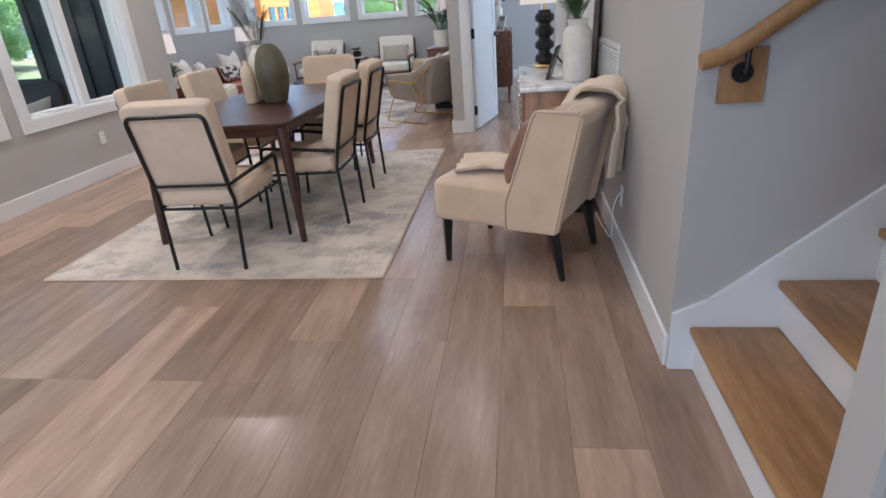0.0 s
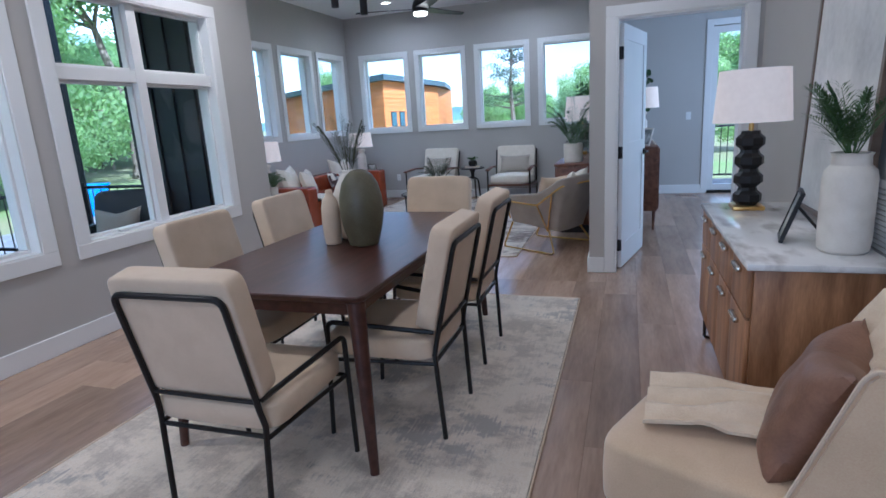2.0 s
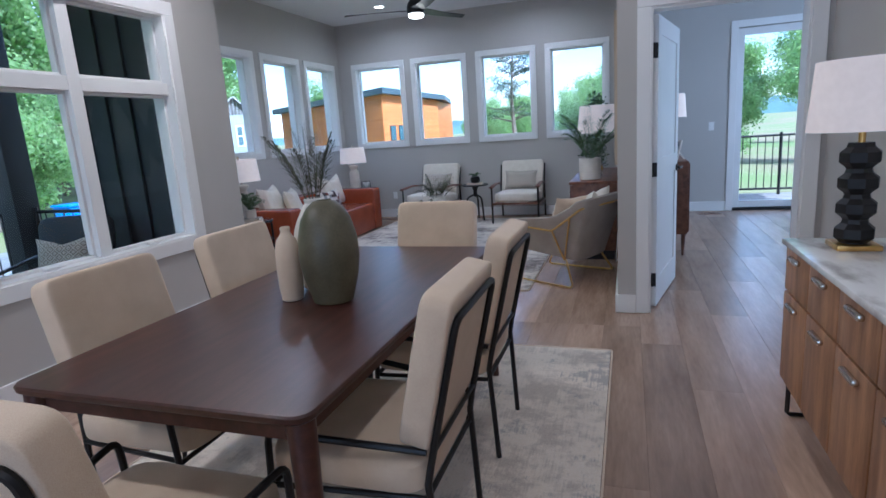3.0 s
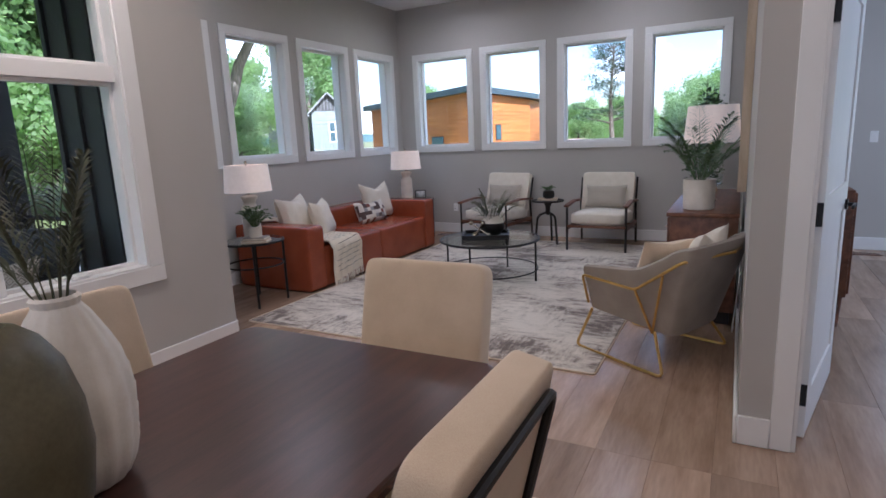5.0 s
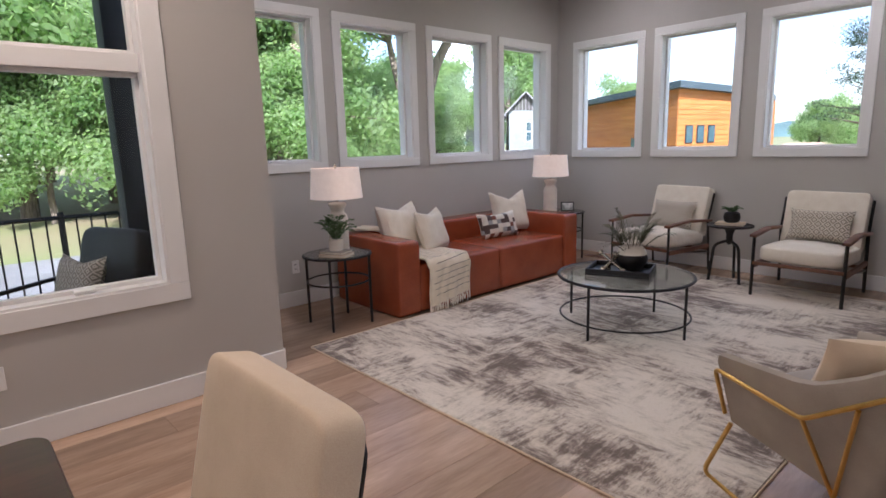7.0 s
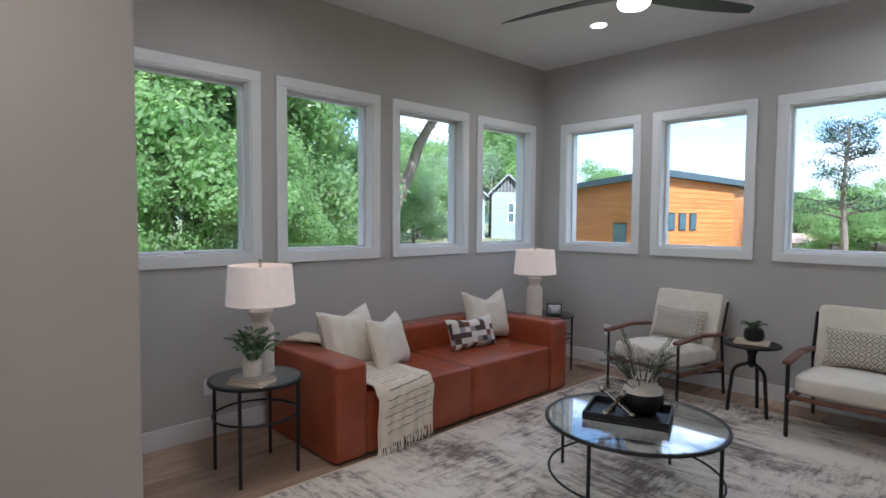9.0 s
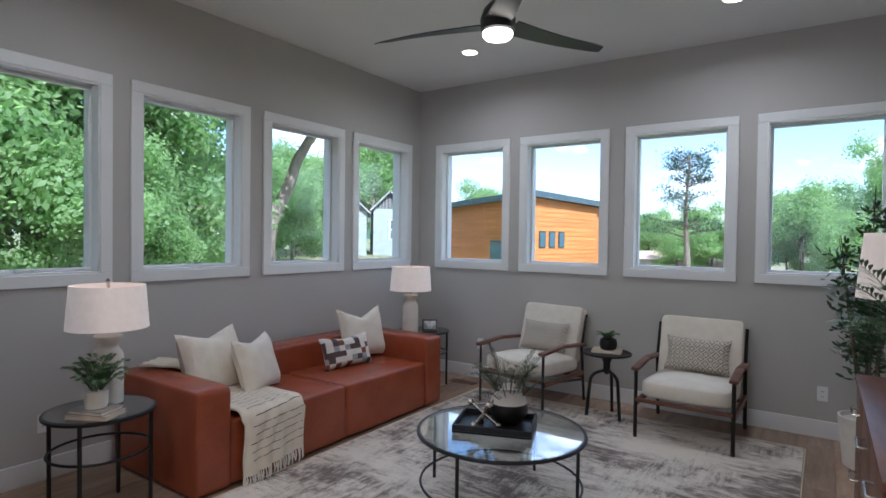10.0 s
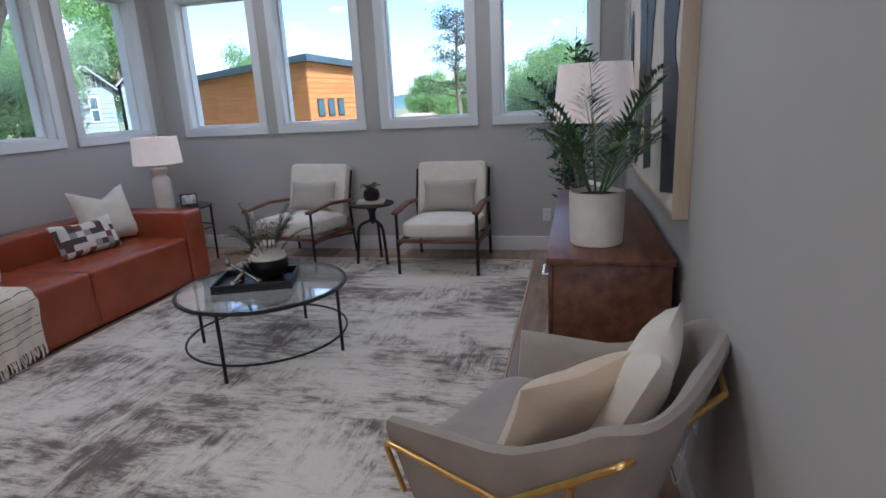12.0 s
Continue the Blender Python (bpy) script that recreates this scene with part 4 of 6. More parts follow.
bm = bm_new()
NU, NV = 30, 44
top = [[bm.verts.new(drape(i / NU, j / NV, 0.010)) for j in range(NV + 1)] for i in range(NU + 1)]
bot = [[bm.verts.new(drape(i / NU, j / NV, 0.0)) for j in range(NV + 1)] for i in range(NU + 1)]
for i in range(NU):
    for j in range(NV):
        bm.faces.new((top[i][j], top[i][j + 1], top[i + 1][j + 1], top[i + 1][j]))
        bm.faces.new((bot[i][j], bot[i + 1][j], bot[i + 1][j + 1], bot[i][j + 1]))
for i in range(NU):
    for j in (0, NV):
        bm.faces.new((top[i][j], top[i + 1][j], bot[i + 1][j], bot[i][j]))
for j in range(NV):
    for i in (0, NU):
        bm.faces.new((top[i][j], bot[i][j], bot[i][j + 1], top[i][j + 1]))
bmesh.ops.recalc_face_normals(bm, faces=bm.faces[:])
part("cloth", bm, STRIPE, bl)
bm = bm_new()
cloth(bm, [Vector(p) for p in ((1.02, -0.40, 0.632), (0.96, -0.30, 0.634), (0.86, -0.20, 0.63), (0.80, -0.13, 0.50))], 0.24, 0.012, 5, 0.012)
part("cloth", bm, STRIPE, bl)
rng = random.Random(5)
bm = bm_new()
for j in range(34):
    p = drape(j / 33, 1.0, 0.006)
    e = p + Vector((rng.uniform(-0.016, 0.016), rng.uniform(0, 0.014), -min(p.z - 0.014, rng.uniform(0.06, 0.085))))
    tube(bm, [p + Vector((0, 0, 0.012)), p.lerp(e, 0.5) + Vector((rng.uniform(-0.006, 0.006), 0.004, 0)), e], [0.0035, 0.0055, 0.003], n=5)
part("fringe", bm, IVORY, bl, "knotted ivory fringe", kind="stuff")
for j in range(15):
    v = 0.14 + 0.055 * j
    u0, u1 = 0.10 + 0.10 * rng.random(), 0.94 + 0.05 * rng.random()
    bm = bm_new()
    row = [[bm.verts.new(drape(u0 + (u1 - u0) * i / 26, v + w, 0.0125)) for w in (0.0, 0.0045)] for i in range(27)]
    for i in range(26):
        if (i + j) % 9:
            bm.faces.new((row[i][0], row[i][1], row[i + 1][1], row[i + 1][0]))
    part("stripe", bm, BLACK, bl, "thin black woven stripe")


def side_table(m):
    s = thing("side_table", "round black metal side table with a glass top", "side table", m)
    bm = bm_new()
    lathe(bm, [(0.25, 0.548), (0.268, 0.549), (0.27, 0.556), (0.268, 0.563), (0.258, 0.563), (0.256, 0.556)], 36)
    part("rim", bm, BLACK, s)
    bm = bm_new()
    lathe(bm, [(0.2545, 0.5635), (0.255, 0.564), (0.255, 0.568), (0.2545, 0.5685)], 36)
    part("glass_top", bm, TABLEGLASS, s, smooth=False)
    bm = bm_new()
    tube(bm, circle(0.243, 0.35), 0.007, closed=True, n=6)
    part("ring", bm, BLACK, s)
    for k in range(4):
        a = math.pi / 4 + k * math.pi / 2
        bm = bm_new()
        rod(bm, (0.25 * math.cos(a), 0.25 * math.sin(a), 0), (0.25 * math.cos(a), 0.25 * math.sin(a), 0.55), 0.011, n=8)
        part("leg", bm, BLACK, s)
    return s


st = side_table(pose(-4.54, 7.135, 0))
copy_thing(st, pose(-4.72, 10.30, 0))


def ceramic_lamp(m):
    s = thing("ceramic_lamp", "white ceramic bottle lamp with a white linen drum shade", "lamp", m, "ceramic lamps beside the sofa")
    bm = bm_new()
    lathe(bm, [(0.06, 0), (0.070, 0.006), (0.071, 0.07), (0.070, 0.075), (0.071, 0.15), (0.0695, 0.155), (0.071, 0.235), (0.066, 0.26), (0.05, 0.28), (0.046, 0.292), (0.052, 0.31), (0.066, 0.335), (0.066, 0.345), (0.05, 0.352), (0.02, 0.356)], 32)
    part("body", bm, CERAM, s)
    bm = bm_new()
    rod(bm, (0, 0, 0.335), (0, 0, 0.62), 0.007)
    lathe(bm, [(0.004, 0.60), (0.011, 0.612), (0.011, 0.622), (0.004, 0.634)], 12)
    part("stem", bm, CHROME, s)
    bm = bm_new()
    shade(bm, 0.385, 0.60, 0.187, 0.170)
    part("shade", bm, SHADE, s, "white linen drum shade, softly lit")
    return s


cl = ceramic_lamp(pose(-4.60, 7.20, 0.569) @ Matrix.Scale(1.09, 4))
copy_thing(cl, pose(-4.70, 10.06, 0.569))


def book(m, w, d, h, material, label="thin cloth-bound book lying flat"):
    b = thing("book", label, "book", m)
    bm = bm_new()
    box(bm, -w / 2, -d / 2, 0, w / 2, d / 2, 0.003)
    box(bm, -w / 2, -d / 2, h - 0.003, w / 2, d / 2, h)
    box(bm, -w / 2, -d / 2, 0.003, -w / 2 + 0.003, d / 2, h - 0.003)
    part("cover", bm, material, b, smooth=False)
    bm = bm_new()
    box(bm, -w / 2 + 0.003, -d / 2 + 0.004, 0.003, w / 2 - 0.004, d / 2 - 0.004, h - 0.003)
    part("pages", bm, IVORY, b, smooth=False)
    return b


book(pose(-4.42, 7.06, 0.569, 0, 0, 30), 0.22, 0.16, 0.022, CREAM)
book(pose(-4.425, 7.06, 0.5915, 0, 0, 24), 0.20, 0.15, 0.02, TAUPE)


def potted(name, label, m, prof, material, n, spread, height, leaf, seed, green=PALM, leaves=14, width=0.004, droop=0.03):
    p = thing(name, label, "plant", m)
    bm = bm_new()
    lathe(bm, prof, 32)
    part("pot", bm, material, p)
    top = max(z for r, z in prof)
    rr = prof[-1][0]
    bm = bm_new()
    lathe(bm, [(rr * 0.98, top - 0.025), (rr * 0.99, top - 0.02), (rr * 0.5, top - 0.012), (0.004, top - 0.01)], 20)
    part("soil", bm, SOIL, p)
    rg = random.Random(seed)
    for k in range(n):
        a = 6.283 * k / n + rg.uniform(-0.3, 0.3)
        s = spread * rg.uniform(0.35, 1.0)
        bm = bm_new()
        frond(bm, (0.25 * rr * math.cos(a), 0.25 * rr * math.sin(a), top - 0.02), (s * math.cos(a), s * math.sin(a), top + height * rg.uniform(0.45, 1.0) * (1.15 - 0.5 * s / spread)), droop, leaves, leaf, width, rg)
        part("frond", bm, green, p, smooth=False)
    return p


POT = [(0.045, 0), (0.052, 0.004), (0.055, 0.085), (0.055, 0.09), (0.048, 0.09)]
potted("small_fern", "small fern in a white pot on stacked books", pose(-4.42, 7.06, 0.612), POT, CERAM, 24, 0.15, 0.20, 0.05, 4, leaves=12, width=0.006, droop=0.05)
easel_frame("picture_frame", pose(-4.62, 10.28, 0.569, 0, 0, 40), 0.15, 0.11, "small dark framed mountain print on the side table", PRINT, 0.012)

# coffee table
ct = thing("coffee_table", "round glass coffee table on a thin black metal frame", "coffee table", pose(-2.87, 8.55, 0.009))
bm = bm_new()
tube(bm, circle(0.478, 0.39, 48), 0.011, closed=True)
part("rim", bm, BLACK, ct)
bm = bm_new()
lathe(bm, [(0.466, 0.391), (0.4665, 0.392), (0.4665, 0.400), (0.466, 0.401)], 48)
part("glass_top", bm, TABLEGLASS, ct, smooth=False)
bm = bm_new()
tube(bm, circle(0.463, 0.10, 48), 0.007, closed=True)
part("ring", bm, BLACK, ct)
for a in (0, 90, 180, 270):
    bm = bm_new()
    a = radians(a)
    rod(bm, (0.465 * math.cos(a), 0.465 * math.sin(a), 0), (0.465 * math.cos(a), 0.465 * math.sin(a), 0.385), 0.010, n=8)
    part("leg", bm, BLACK, ct)
CTZ = 0.4105
tr = thing("tray", "square black lacquer tray on the glass coffee table", "tray", pose(-2.91, 8.56, CTZ, 0, 0, 20) @ Matrix.Diagonal((1.12, 1.12, 1, 1)))
bm = bm_new()
box(bm, -0.20, -0.15, 0, 0.20, 0.15, 0.012)
for x0, y0, x1, y1 in ((-0.2, -0.15, 0.2, -0.138), (-0.2, 0.138, 0.2, 0.15), (-0.2, -0.138, -0.188, 0.138), (0.188, -0.138, 0.2, 0.138)):
    box(bm, x0, y0, 0.012, x1, y1, 0.045, 0.002, 1)
part("tray_body", bm, BLACK, tr)
bowl = potted("palm_in_bowl", "spiky palm in a black and cream round vase on the tray", pose(-2.87, 8.64, CTZ + 0.0125) @ Matrix.Scale(1.22, 4), [(0.05, 0), (0.06, 0.004), (0.092, 0.05), (0.095, 0.08), (0.089, 0.10)], BLACK, 30, 0.27, 0.27, 0.07, 6, green=DRYPALM, width=0.003, droop=0.06)
bm = bm_new()
lathe(bm, [(0.0892, 0.1005), (0.078, 0.128), (0.062, 0.145), (0.060, 0.165), (0.067, 0.173), (0.059, 0.174), (0.052, 0.15)], 32)
part("collar", bm, CERAM, bowl, "cream glazed collar")
jk = thing("jack_sculpture", "pewter jack-shaped sculpture with ball tips on the tray", "sculpture", pose(-2.94, 8.48, CTZ + 0.0915, 35, 35, 10) @ Matrix.Scale(1.2, 4))
bm = bm_new()
for d in ((1, 0, 0), (0, 1, 0), (0, 0, 1)):
    d = Vector(d) * 0.085
    rod(bm, -d, d, 0.009, n=10)
    for s in (-1, 1):
        pad(bm, *(d * s), 0.018, 0.018, 0.018, 1.0, n=8)
part("jack", bm, CHROME, jk)


# lounge chairs by the north wall
def lounge_chair(m):
    c = thing("lounge_chair", "cream cushioned lounge chair with wooden arms", "armchair", m, "lounge chairs by the windows")
    w, d = 0.335, 0.36
    for s in (-1, 1):
        bm = bm_new()
        rod(bm, (s * w, d, 0), (s * w, d, 0.52), 0.014, n=4)
        rod(bm, (s * w, -d, 0), (s * w, -d + 0.06, 0.52), 0.014, n=4)
        rod(bm, (s * w, d - 0.01, 0.28), (s * w, -d + 0.03, 0.20), 0.011, n=4)
        rod(bm, (s * w, -d + 0.06, 0.5), (s * w, -d - 0.03, 0.80), 0.012, n=4)
        part("side_frame", bm, BLACK, c)
        bm = bm_new()
        arm = [Vector((s * w, d + 0.035, 0.53)), Vector((s * w, 0.05, 0.555)), Vector((s * w, -d + 0.02, 0.525))]
        for p, q in zip(arm, arm[1:]):
            mid, dv = (p + q) / 2, q - p
            ang = math.degrees(math.atan2(dv.z, -dv.y))
            box(bm, -0.03, -dv.length / 2 - 0.004, -0.014, 0.03, dv.length / 2 + 0.004, 0.014, 0.009, 2, m=Matrix.Translation(mid) @ pose(0, 0, 0, -ang, 0, 0))
        part("armrest", bm, WALNUT, c, "brown wooden armrest")
    bm = bm_new()
    box(bm, -w, d - 0.015, 0.275, w, d + 0.012, 0.305, 0.004)
    box(bm, -w, -d + 0.02, 0.215, w, -d + 0.045, 0.24)
    for s in (-1, 1):
        box(bm, s * w - 0.012, -d + 0.03, 0.245, s * w + 0.012, d - 0.015, 0.285)
    part("seat_rail", bm, WALNUT, c)
    bm = bm_new()
    pad(bm, 0, 0.03, 0.36, 0.318, 0.35, 0.068, 0.3, 0.45, n=20, m=pose(0, 0, 0, 3, 0, 0), dent=0.005)
    part("seat_cushion", bm, IVORY, c)
    bm = bm_new()
    pad(bm, 0, 0, 0.22, 0.315, 0.06, 0.255, 0.13, 0.0, n=20, m=pose(0, -0.265, 0.40, 17, 0, 0), dent=0.006)
    part("back_cushion", bm, IVORY, c)
    return c


LC1, LC2 = pose(-3.57, 10.47, 0.005, 0, 0, 172), pose(-2.18, 10.41, 0.005, 0, 0, 180)
lc = lounge_chair(LC2)
copy_thing(lc, LC1)
for m in (LC1, LC2):
    pillow("geometric_pillow", "oblong cream pillow woven with grey diamonds", m @ pose(0, -0.145, 0.445, 20, 0, 0), 0.50, 0.29, 0.12, GEO, 0.0)

# small accent table between the chairs
at = thing("accent_table", "small round black iron table with three bent legs", "side table", pose(-2.86, 10.42, 0.004))
bm = bm_new()
lathe(bm, [(0.18, 0.53), (0.20, 0.533), (0.205, 0.54), (0.20, 0.55), (0.19, 0.545), (0.01, 0.545)], 32)
part("tabletop", bm, BLACK, at)
bm = bm_new()
lathe(bm, [(0.012, 0.36), (0.03, 0.38), (0.03, 0.46), (0.06, 0.53)], 14)
part("column", bm, BLACK, at)
for k in range(3):
    a = radians(90 + 120 * k)
    bm = bm_new()
    u, v = math.cos(a), math.sin(a)
    tube(bm, bend([(0, 0, 0.40), (0.13 * u, 0.13 * v, 0.36), (0.165 * u, 0.165 * v, 0)], 0.07), 0.014, n=8)
    part("leg", bm, BLACK, at)
book(pose(-2.86, 10.42, 0.5545, 0, 0, 10), 0.24, 0.17, 0.022, CREAM)
potted("dish_plant", "dark round pot with trailing greenery on a book", pose(-2.85, 10.42, 0.577), [(0.045, 0), (0.065, 0.01), (0.075, 0.05), (0.065, 0.09), (0.045, 0.10)], BLACK, 12, 0.11, 0.06, 0.03, 12, leaves=8, width=0.007)

# credenza by the east wall
CZ = 0.80
cr = thing("credenza", "walnut credenza with metal pulls against the wall", "credenza")
bm = bm_new()
box(bm, -1.165, 7.81, 0.10, -0.735, 9.45, CZ - 0.03, 0.004)
part("body", bm, WALNUT, cr)
bm = bm_new()
box(bm, -1.19, 7.795, CZ - 0.029, -0.73, 9.465, CZ, 0.004)
part("top", bm, WALNUT, cr)
bm = bm_new()
box(bm, -1.13, 7.86, 0.0, -0.76, 9.40, 0.10)
part("plinth", bm, BLACK, cr)
for k in range(3):
    y0 = 7.82 + 0.54 * k
    for z0, z1 in ((0.12, 0.44), (0.45, 0.76)):
        bm = bm_new()
        box(bm, -1.185, y0 + 0.005, z0, -1.1655, y0 + 0.535, z1, 0.004)
        p = part("drawer", bm, WALNUT, cr)
        bm = bm_new()
        zz = (z0 + z1) / 2 + 0.06
        tube(bm, bend([(-1.183, y0 + 0.20, zz), (-1.215, y0 + 0.20, zz), (-1.215, y0 + 0.34, zz), (-1.183, y0 + 0.34, zz)], 0.008, 2), 0.006, n=6)
        part("pull", bm, CHROME, p, "brushed metal bar pull")
potted("potted_palm", "leafy parlour palm in a ribbed white pot on the credenza", pose(-1.0, 8.05, CZ), [(0.10, 0), (0.105, 0.005), (0.11, 0.18), (0.11, 0.212), (0.103, 0.215), (0.10, 0.19)], CERAM, 19, 0.42, 0.56, 0.115, 23, leaves=22, width=0.0065, droop=0.10)
gl = thing("glass_lamp", "clear glass table lamp with a large white shade", "lamp", pose(-0.98, 9.20, CZ))
bm = bm_new()
lathe(bm, [(0.06, 0), (0.062, 0.04), (0.05, 0.045)], 24)
part("base", bm, GOLD, gl, "brass lamp foot")
bm = bm_new()
lathe(bm, [(0.05, 0.046), (0.10, 0.08), (0.115, 0.18), (0.10, 0.28), (0.05, 0.36), (0.03, 0.40)], 28)
part("body", bm, TABLEGLASS, gl)
bm = bm_new()
rod(bm, (0, 0, 0.40), (0, 0, 0.50), 0.012)
part("stem", bm, GOLD, gl)
bm = bm_new()
shade(bm, 0.44, 0.76, 0.235, 0.205)
part("shade", bm, SHADE, gl, "white linen drum shade")
easel_frame("picture_frame", pose(-1.04, 8.48, CZ, 0, 0, -62), 0.15, 0.19, "white framed print on an easel", PRINT, 0.02, CERAM)

# big canvas on the east wall
ac = thing("wall_art", "large canvas of bold black strokes on white in an oak frame", "artwork", pose(EX - 0.030, 8.78, 0.95))
AW, AH = 1.0, 1.4
bm = bm_new()
box(bm, -0.014, -AW + 0.012, 0.012, 0.018, AW - 0.012, AH - 0.012)
part("canvas", bm, IVORY, ac)
bm = bm_new()
for y0, y1, z0, z1 in ((-AW, AW, 0, 0.012), (-AW, AW, AH - 0.012, AH), (-AW, -AW + 0.012, 0.012, AH - 0.012), (AW - 0.012, AW, 0.012, AH - 0.012)):
    box(bm, -0.026, y0, z0, 0.028, y1, z1)
part("frame", bm, mat("pale_oak", (0.58, 0.47, 0.34), (0.48, 0.38, 0.26), rough=0.5, scale=5, stretch=(6, 6, 0.7), fine=40, bump=0.04), ac, "thin pale oak float frame")
INK = mat("black_brushed_ink", (0.015, 0.015, 0.018), rough=0.6, scale=12, fine=80, bump=0.2)


def stroke(pts, w, seed):
    bm = bm_new()
    rows = []
    pts = bend([Vector(p) for p in pts], 0.2, 6)
    for i, p in enumerate(pts):
        a, b = pts[max(0, i - 1)], pts[min(len(pts) - 1, i + 1)]
        t = (b - a).normalized()
        s = Vector((0, -t.z, t.y))
        e1, e2 = [w * (0.8 + 0.5 * noise.noise(Vector((i * 0.4, seed + q, 0)))) for q in (0, 9)]
        rows.append((bm.verts.new(p + s * e1), bm.verts.new(p - s * e2)))
    for (a, b), (c, d) in zip(rows, rows[1:]):
        bm.faces.new((a, b, d, c))
    g = bmesh.ops.extrude_face_region(bm, geom=bm.faces[:])
    bmesh.ops.translate(bm, verts=[q for q in g["geom"] if isinstance(q, bmesh.types.BMVert)], vec=(-0.002, 0, 0))
    bmesh.ops.recalc_face_normals(bm, faces=bm.faces[:])
    part("brush_stroke", bm, INK, ac, "broad black brush stroke")


for pts, w, sd in ((((-0.015, -0.78, 0.06), (-0.015, -0.70, 0.6), (-0.015, -0.60, 1.3)), 0.2, 1), (((-0.0165, -0.30, 1.22), (-0.0165, -0.05, 0.7), (-0.0165, -0.15, 0.08)), 0.15, 2),
                  (((-0.018, 0.62, 1.15), (-0.018, 0.25, 1.05), (-0.018, 0.10, 0.5), (-0.018, 0.42, 0.12)), 0.17, 3), (((-0.0195, 0.80, 0.9), (-0.0195, 0.70, 0.4), (-0.0195, 0.55, 0.1)), 0.09, 4)):
    stroke(pts, w, sd)

# accent chair: taupe shell in a gold wire frame
ACM = pose(-1.086, 7.162, 0, 0, 0, 65) @ Matrix.Scale(0.93, 4)
ch = thing("accent_chair", "taupe upholstered bucket armchair in a gold wire frame", "armchair", ACM)


def shell(bm):
    """The bucket: one padded sheet that sweeps from arm to arm round the back, down to the seat."""
    n = 32
    rows = []
    for i in range(n + 1):
        t = -1 + 2 * i / n
        k = abs(t)
        s = math.copysign(1, t)
        if k > 0.42:                     # arm
            u = (k - 0.42) / 0.58
            x, y = s * (0.355 + 0.012 * u), -0.245 + 0.635 * u
            z = 0.80 - 0.16 * min(1, u / 0.40) ** 0.8 - 0.05 * max(0, u - 0.40)
            bx, by, bz = s * (0.27 + 0.03 * u), -0.14 + 0.52 * u, 0.27 + 0.07 * u
        else:                            # round the back
            a = (k / 0.42) * math.pi / 2
            e = 0.55
            x, y = s * 0.355 * abs(math.sin(a)) ** e, -0.245 - 0.115 * abs(math.cos(a)) ** e
            z = 0.80 + 0.02 * math.cos(a)
            bx, by, bz = s * 0.27 * abs(math.sin(a)) ** e, -0.14 - 0.05 * abs(math.cos(a)) ** e, 0.27 - 0.01 * math.cos(a)
        top, bot = Vector((x, y, z)), Vector((bx, by, bz))
        nrm = (top - bot).normalized()
        out = Vector((x, y * 0.6, 0)).normalized() * 0.03
        rows.append([bm.verts.new(v) for v in (bot - out * 0.9, bot.lerp(top, 0.5) - out * 1.1, top - nrm * 0.03 - out, top - out * 0.7, top + nrm * 0.012, top + out * 0.7, top - nrm * 0.03 + out, bot.lerp(top, 0.5) + out * 0.8, bot + out * 0.4 - Vector((0, 0, 0.03)))])
    for p, q in zip(rows, rows[1:]):
        for j in range(8):
            bm.faces.new((p[j], p[j + 1], q[j + 1], q[j]))
        bm.faces.new((p[8], p[0], q[0], q[8]))
    bm.faces.new(rows[0][::-1]), bm.faces.new(rows[-1])
    # underside pan between the two arms
    pan = [rows[i][8] for i in range(n + 1)]
    bm.faces.new(pan)
    bmesh.ops.recalc_face_normals(bm, faces=bm.faces[:])
    return bm


part("shell", shell(bm_new()), TAUPE, ch)
bm = bm_new()
pad(bm, 0, 0.10, 0.43, 0.285, 0.30, 0.065, 0.3, 0.15, n=14)
part("seat_cushion", bm, TAUPE, ch)
for s in (-1, 1):
    bm = bm_new()
    tube(bm, bend([(s * 0.34, 0.395, 0.35), (s * 0.402, 0.40, 0.555), (s * 0.402, 0.0, 0.525), (s * 0.388, -0.29, 0.735), (0, -0.402, 0.755)], 0.03), 0.009)
    tube(bm, [(s * 0.402, 0.0, 0.525), (s * 0.295, -0.06, 0.235)], 0.008)
    tube(bm, [(s * 0.396, -0.18, 0.64), (s * 0.295, -0.06, 0.235)], 0.008)
    part("gold_rail", bm, GOLD, ch, "slim gold wire rail")
    bm = bm_new()
    tube(bm, bend([(s * 0.33, 0.37, 0.31), (s * 0.325, 0.51, 0.011), (s * 0.395, -0.205, 0.011), (s * 0.30, -0.08, 0.25)], 0.05), 0.010)
    part("sled_leg", bm, GOLD, ch, "gold wire sled leg")
pillow("accent_pillow", "cream throw pillow in the bucket chair", ACM @ pose(0.05, -0.075, 0.475, 24, 0, 10), 0.47, 0.43, 0.14, IVORY, 0.05)
pillow("accent_pillow", "smaller cream pillow in front of another", ACM @ pose(-0.10, 0.045, 0.48, 26, 0, -22), 0.42, 0.38, 0.12, CREAM, 0.02)

# ceiling fan
fan = thing("ceiling_fan", "three-bladed dark ceiling fan with a round lit lens", "ceiling fan", pose(-2.97, 8.62, 0))
bm = bm_new()
lathe(bm, [(0.03, CEIL_Z - 0.06), (0.065, CEIL_Z - 0.04), (0.07, CEIL_Z)], 24)
part("canopy", bm, BLACK, fan)
bm = bm_new()
rod(bm, (0, 0, 2.88), (0, 0, CEIL_Z - 0.05), 0.014)
part("downrod", bm, BLACK, fan)
bm = bm_new()
lathe(bm, [(0.08, 2.725), (0.10, 2.735), (0.105, 2.80), (0.085, 2.86), (0.05, 2.90), (0.02, 2.91)], 28)
part("motor_housing", bm, BLACK, fan)
bm = bm_new()
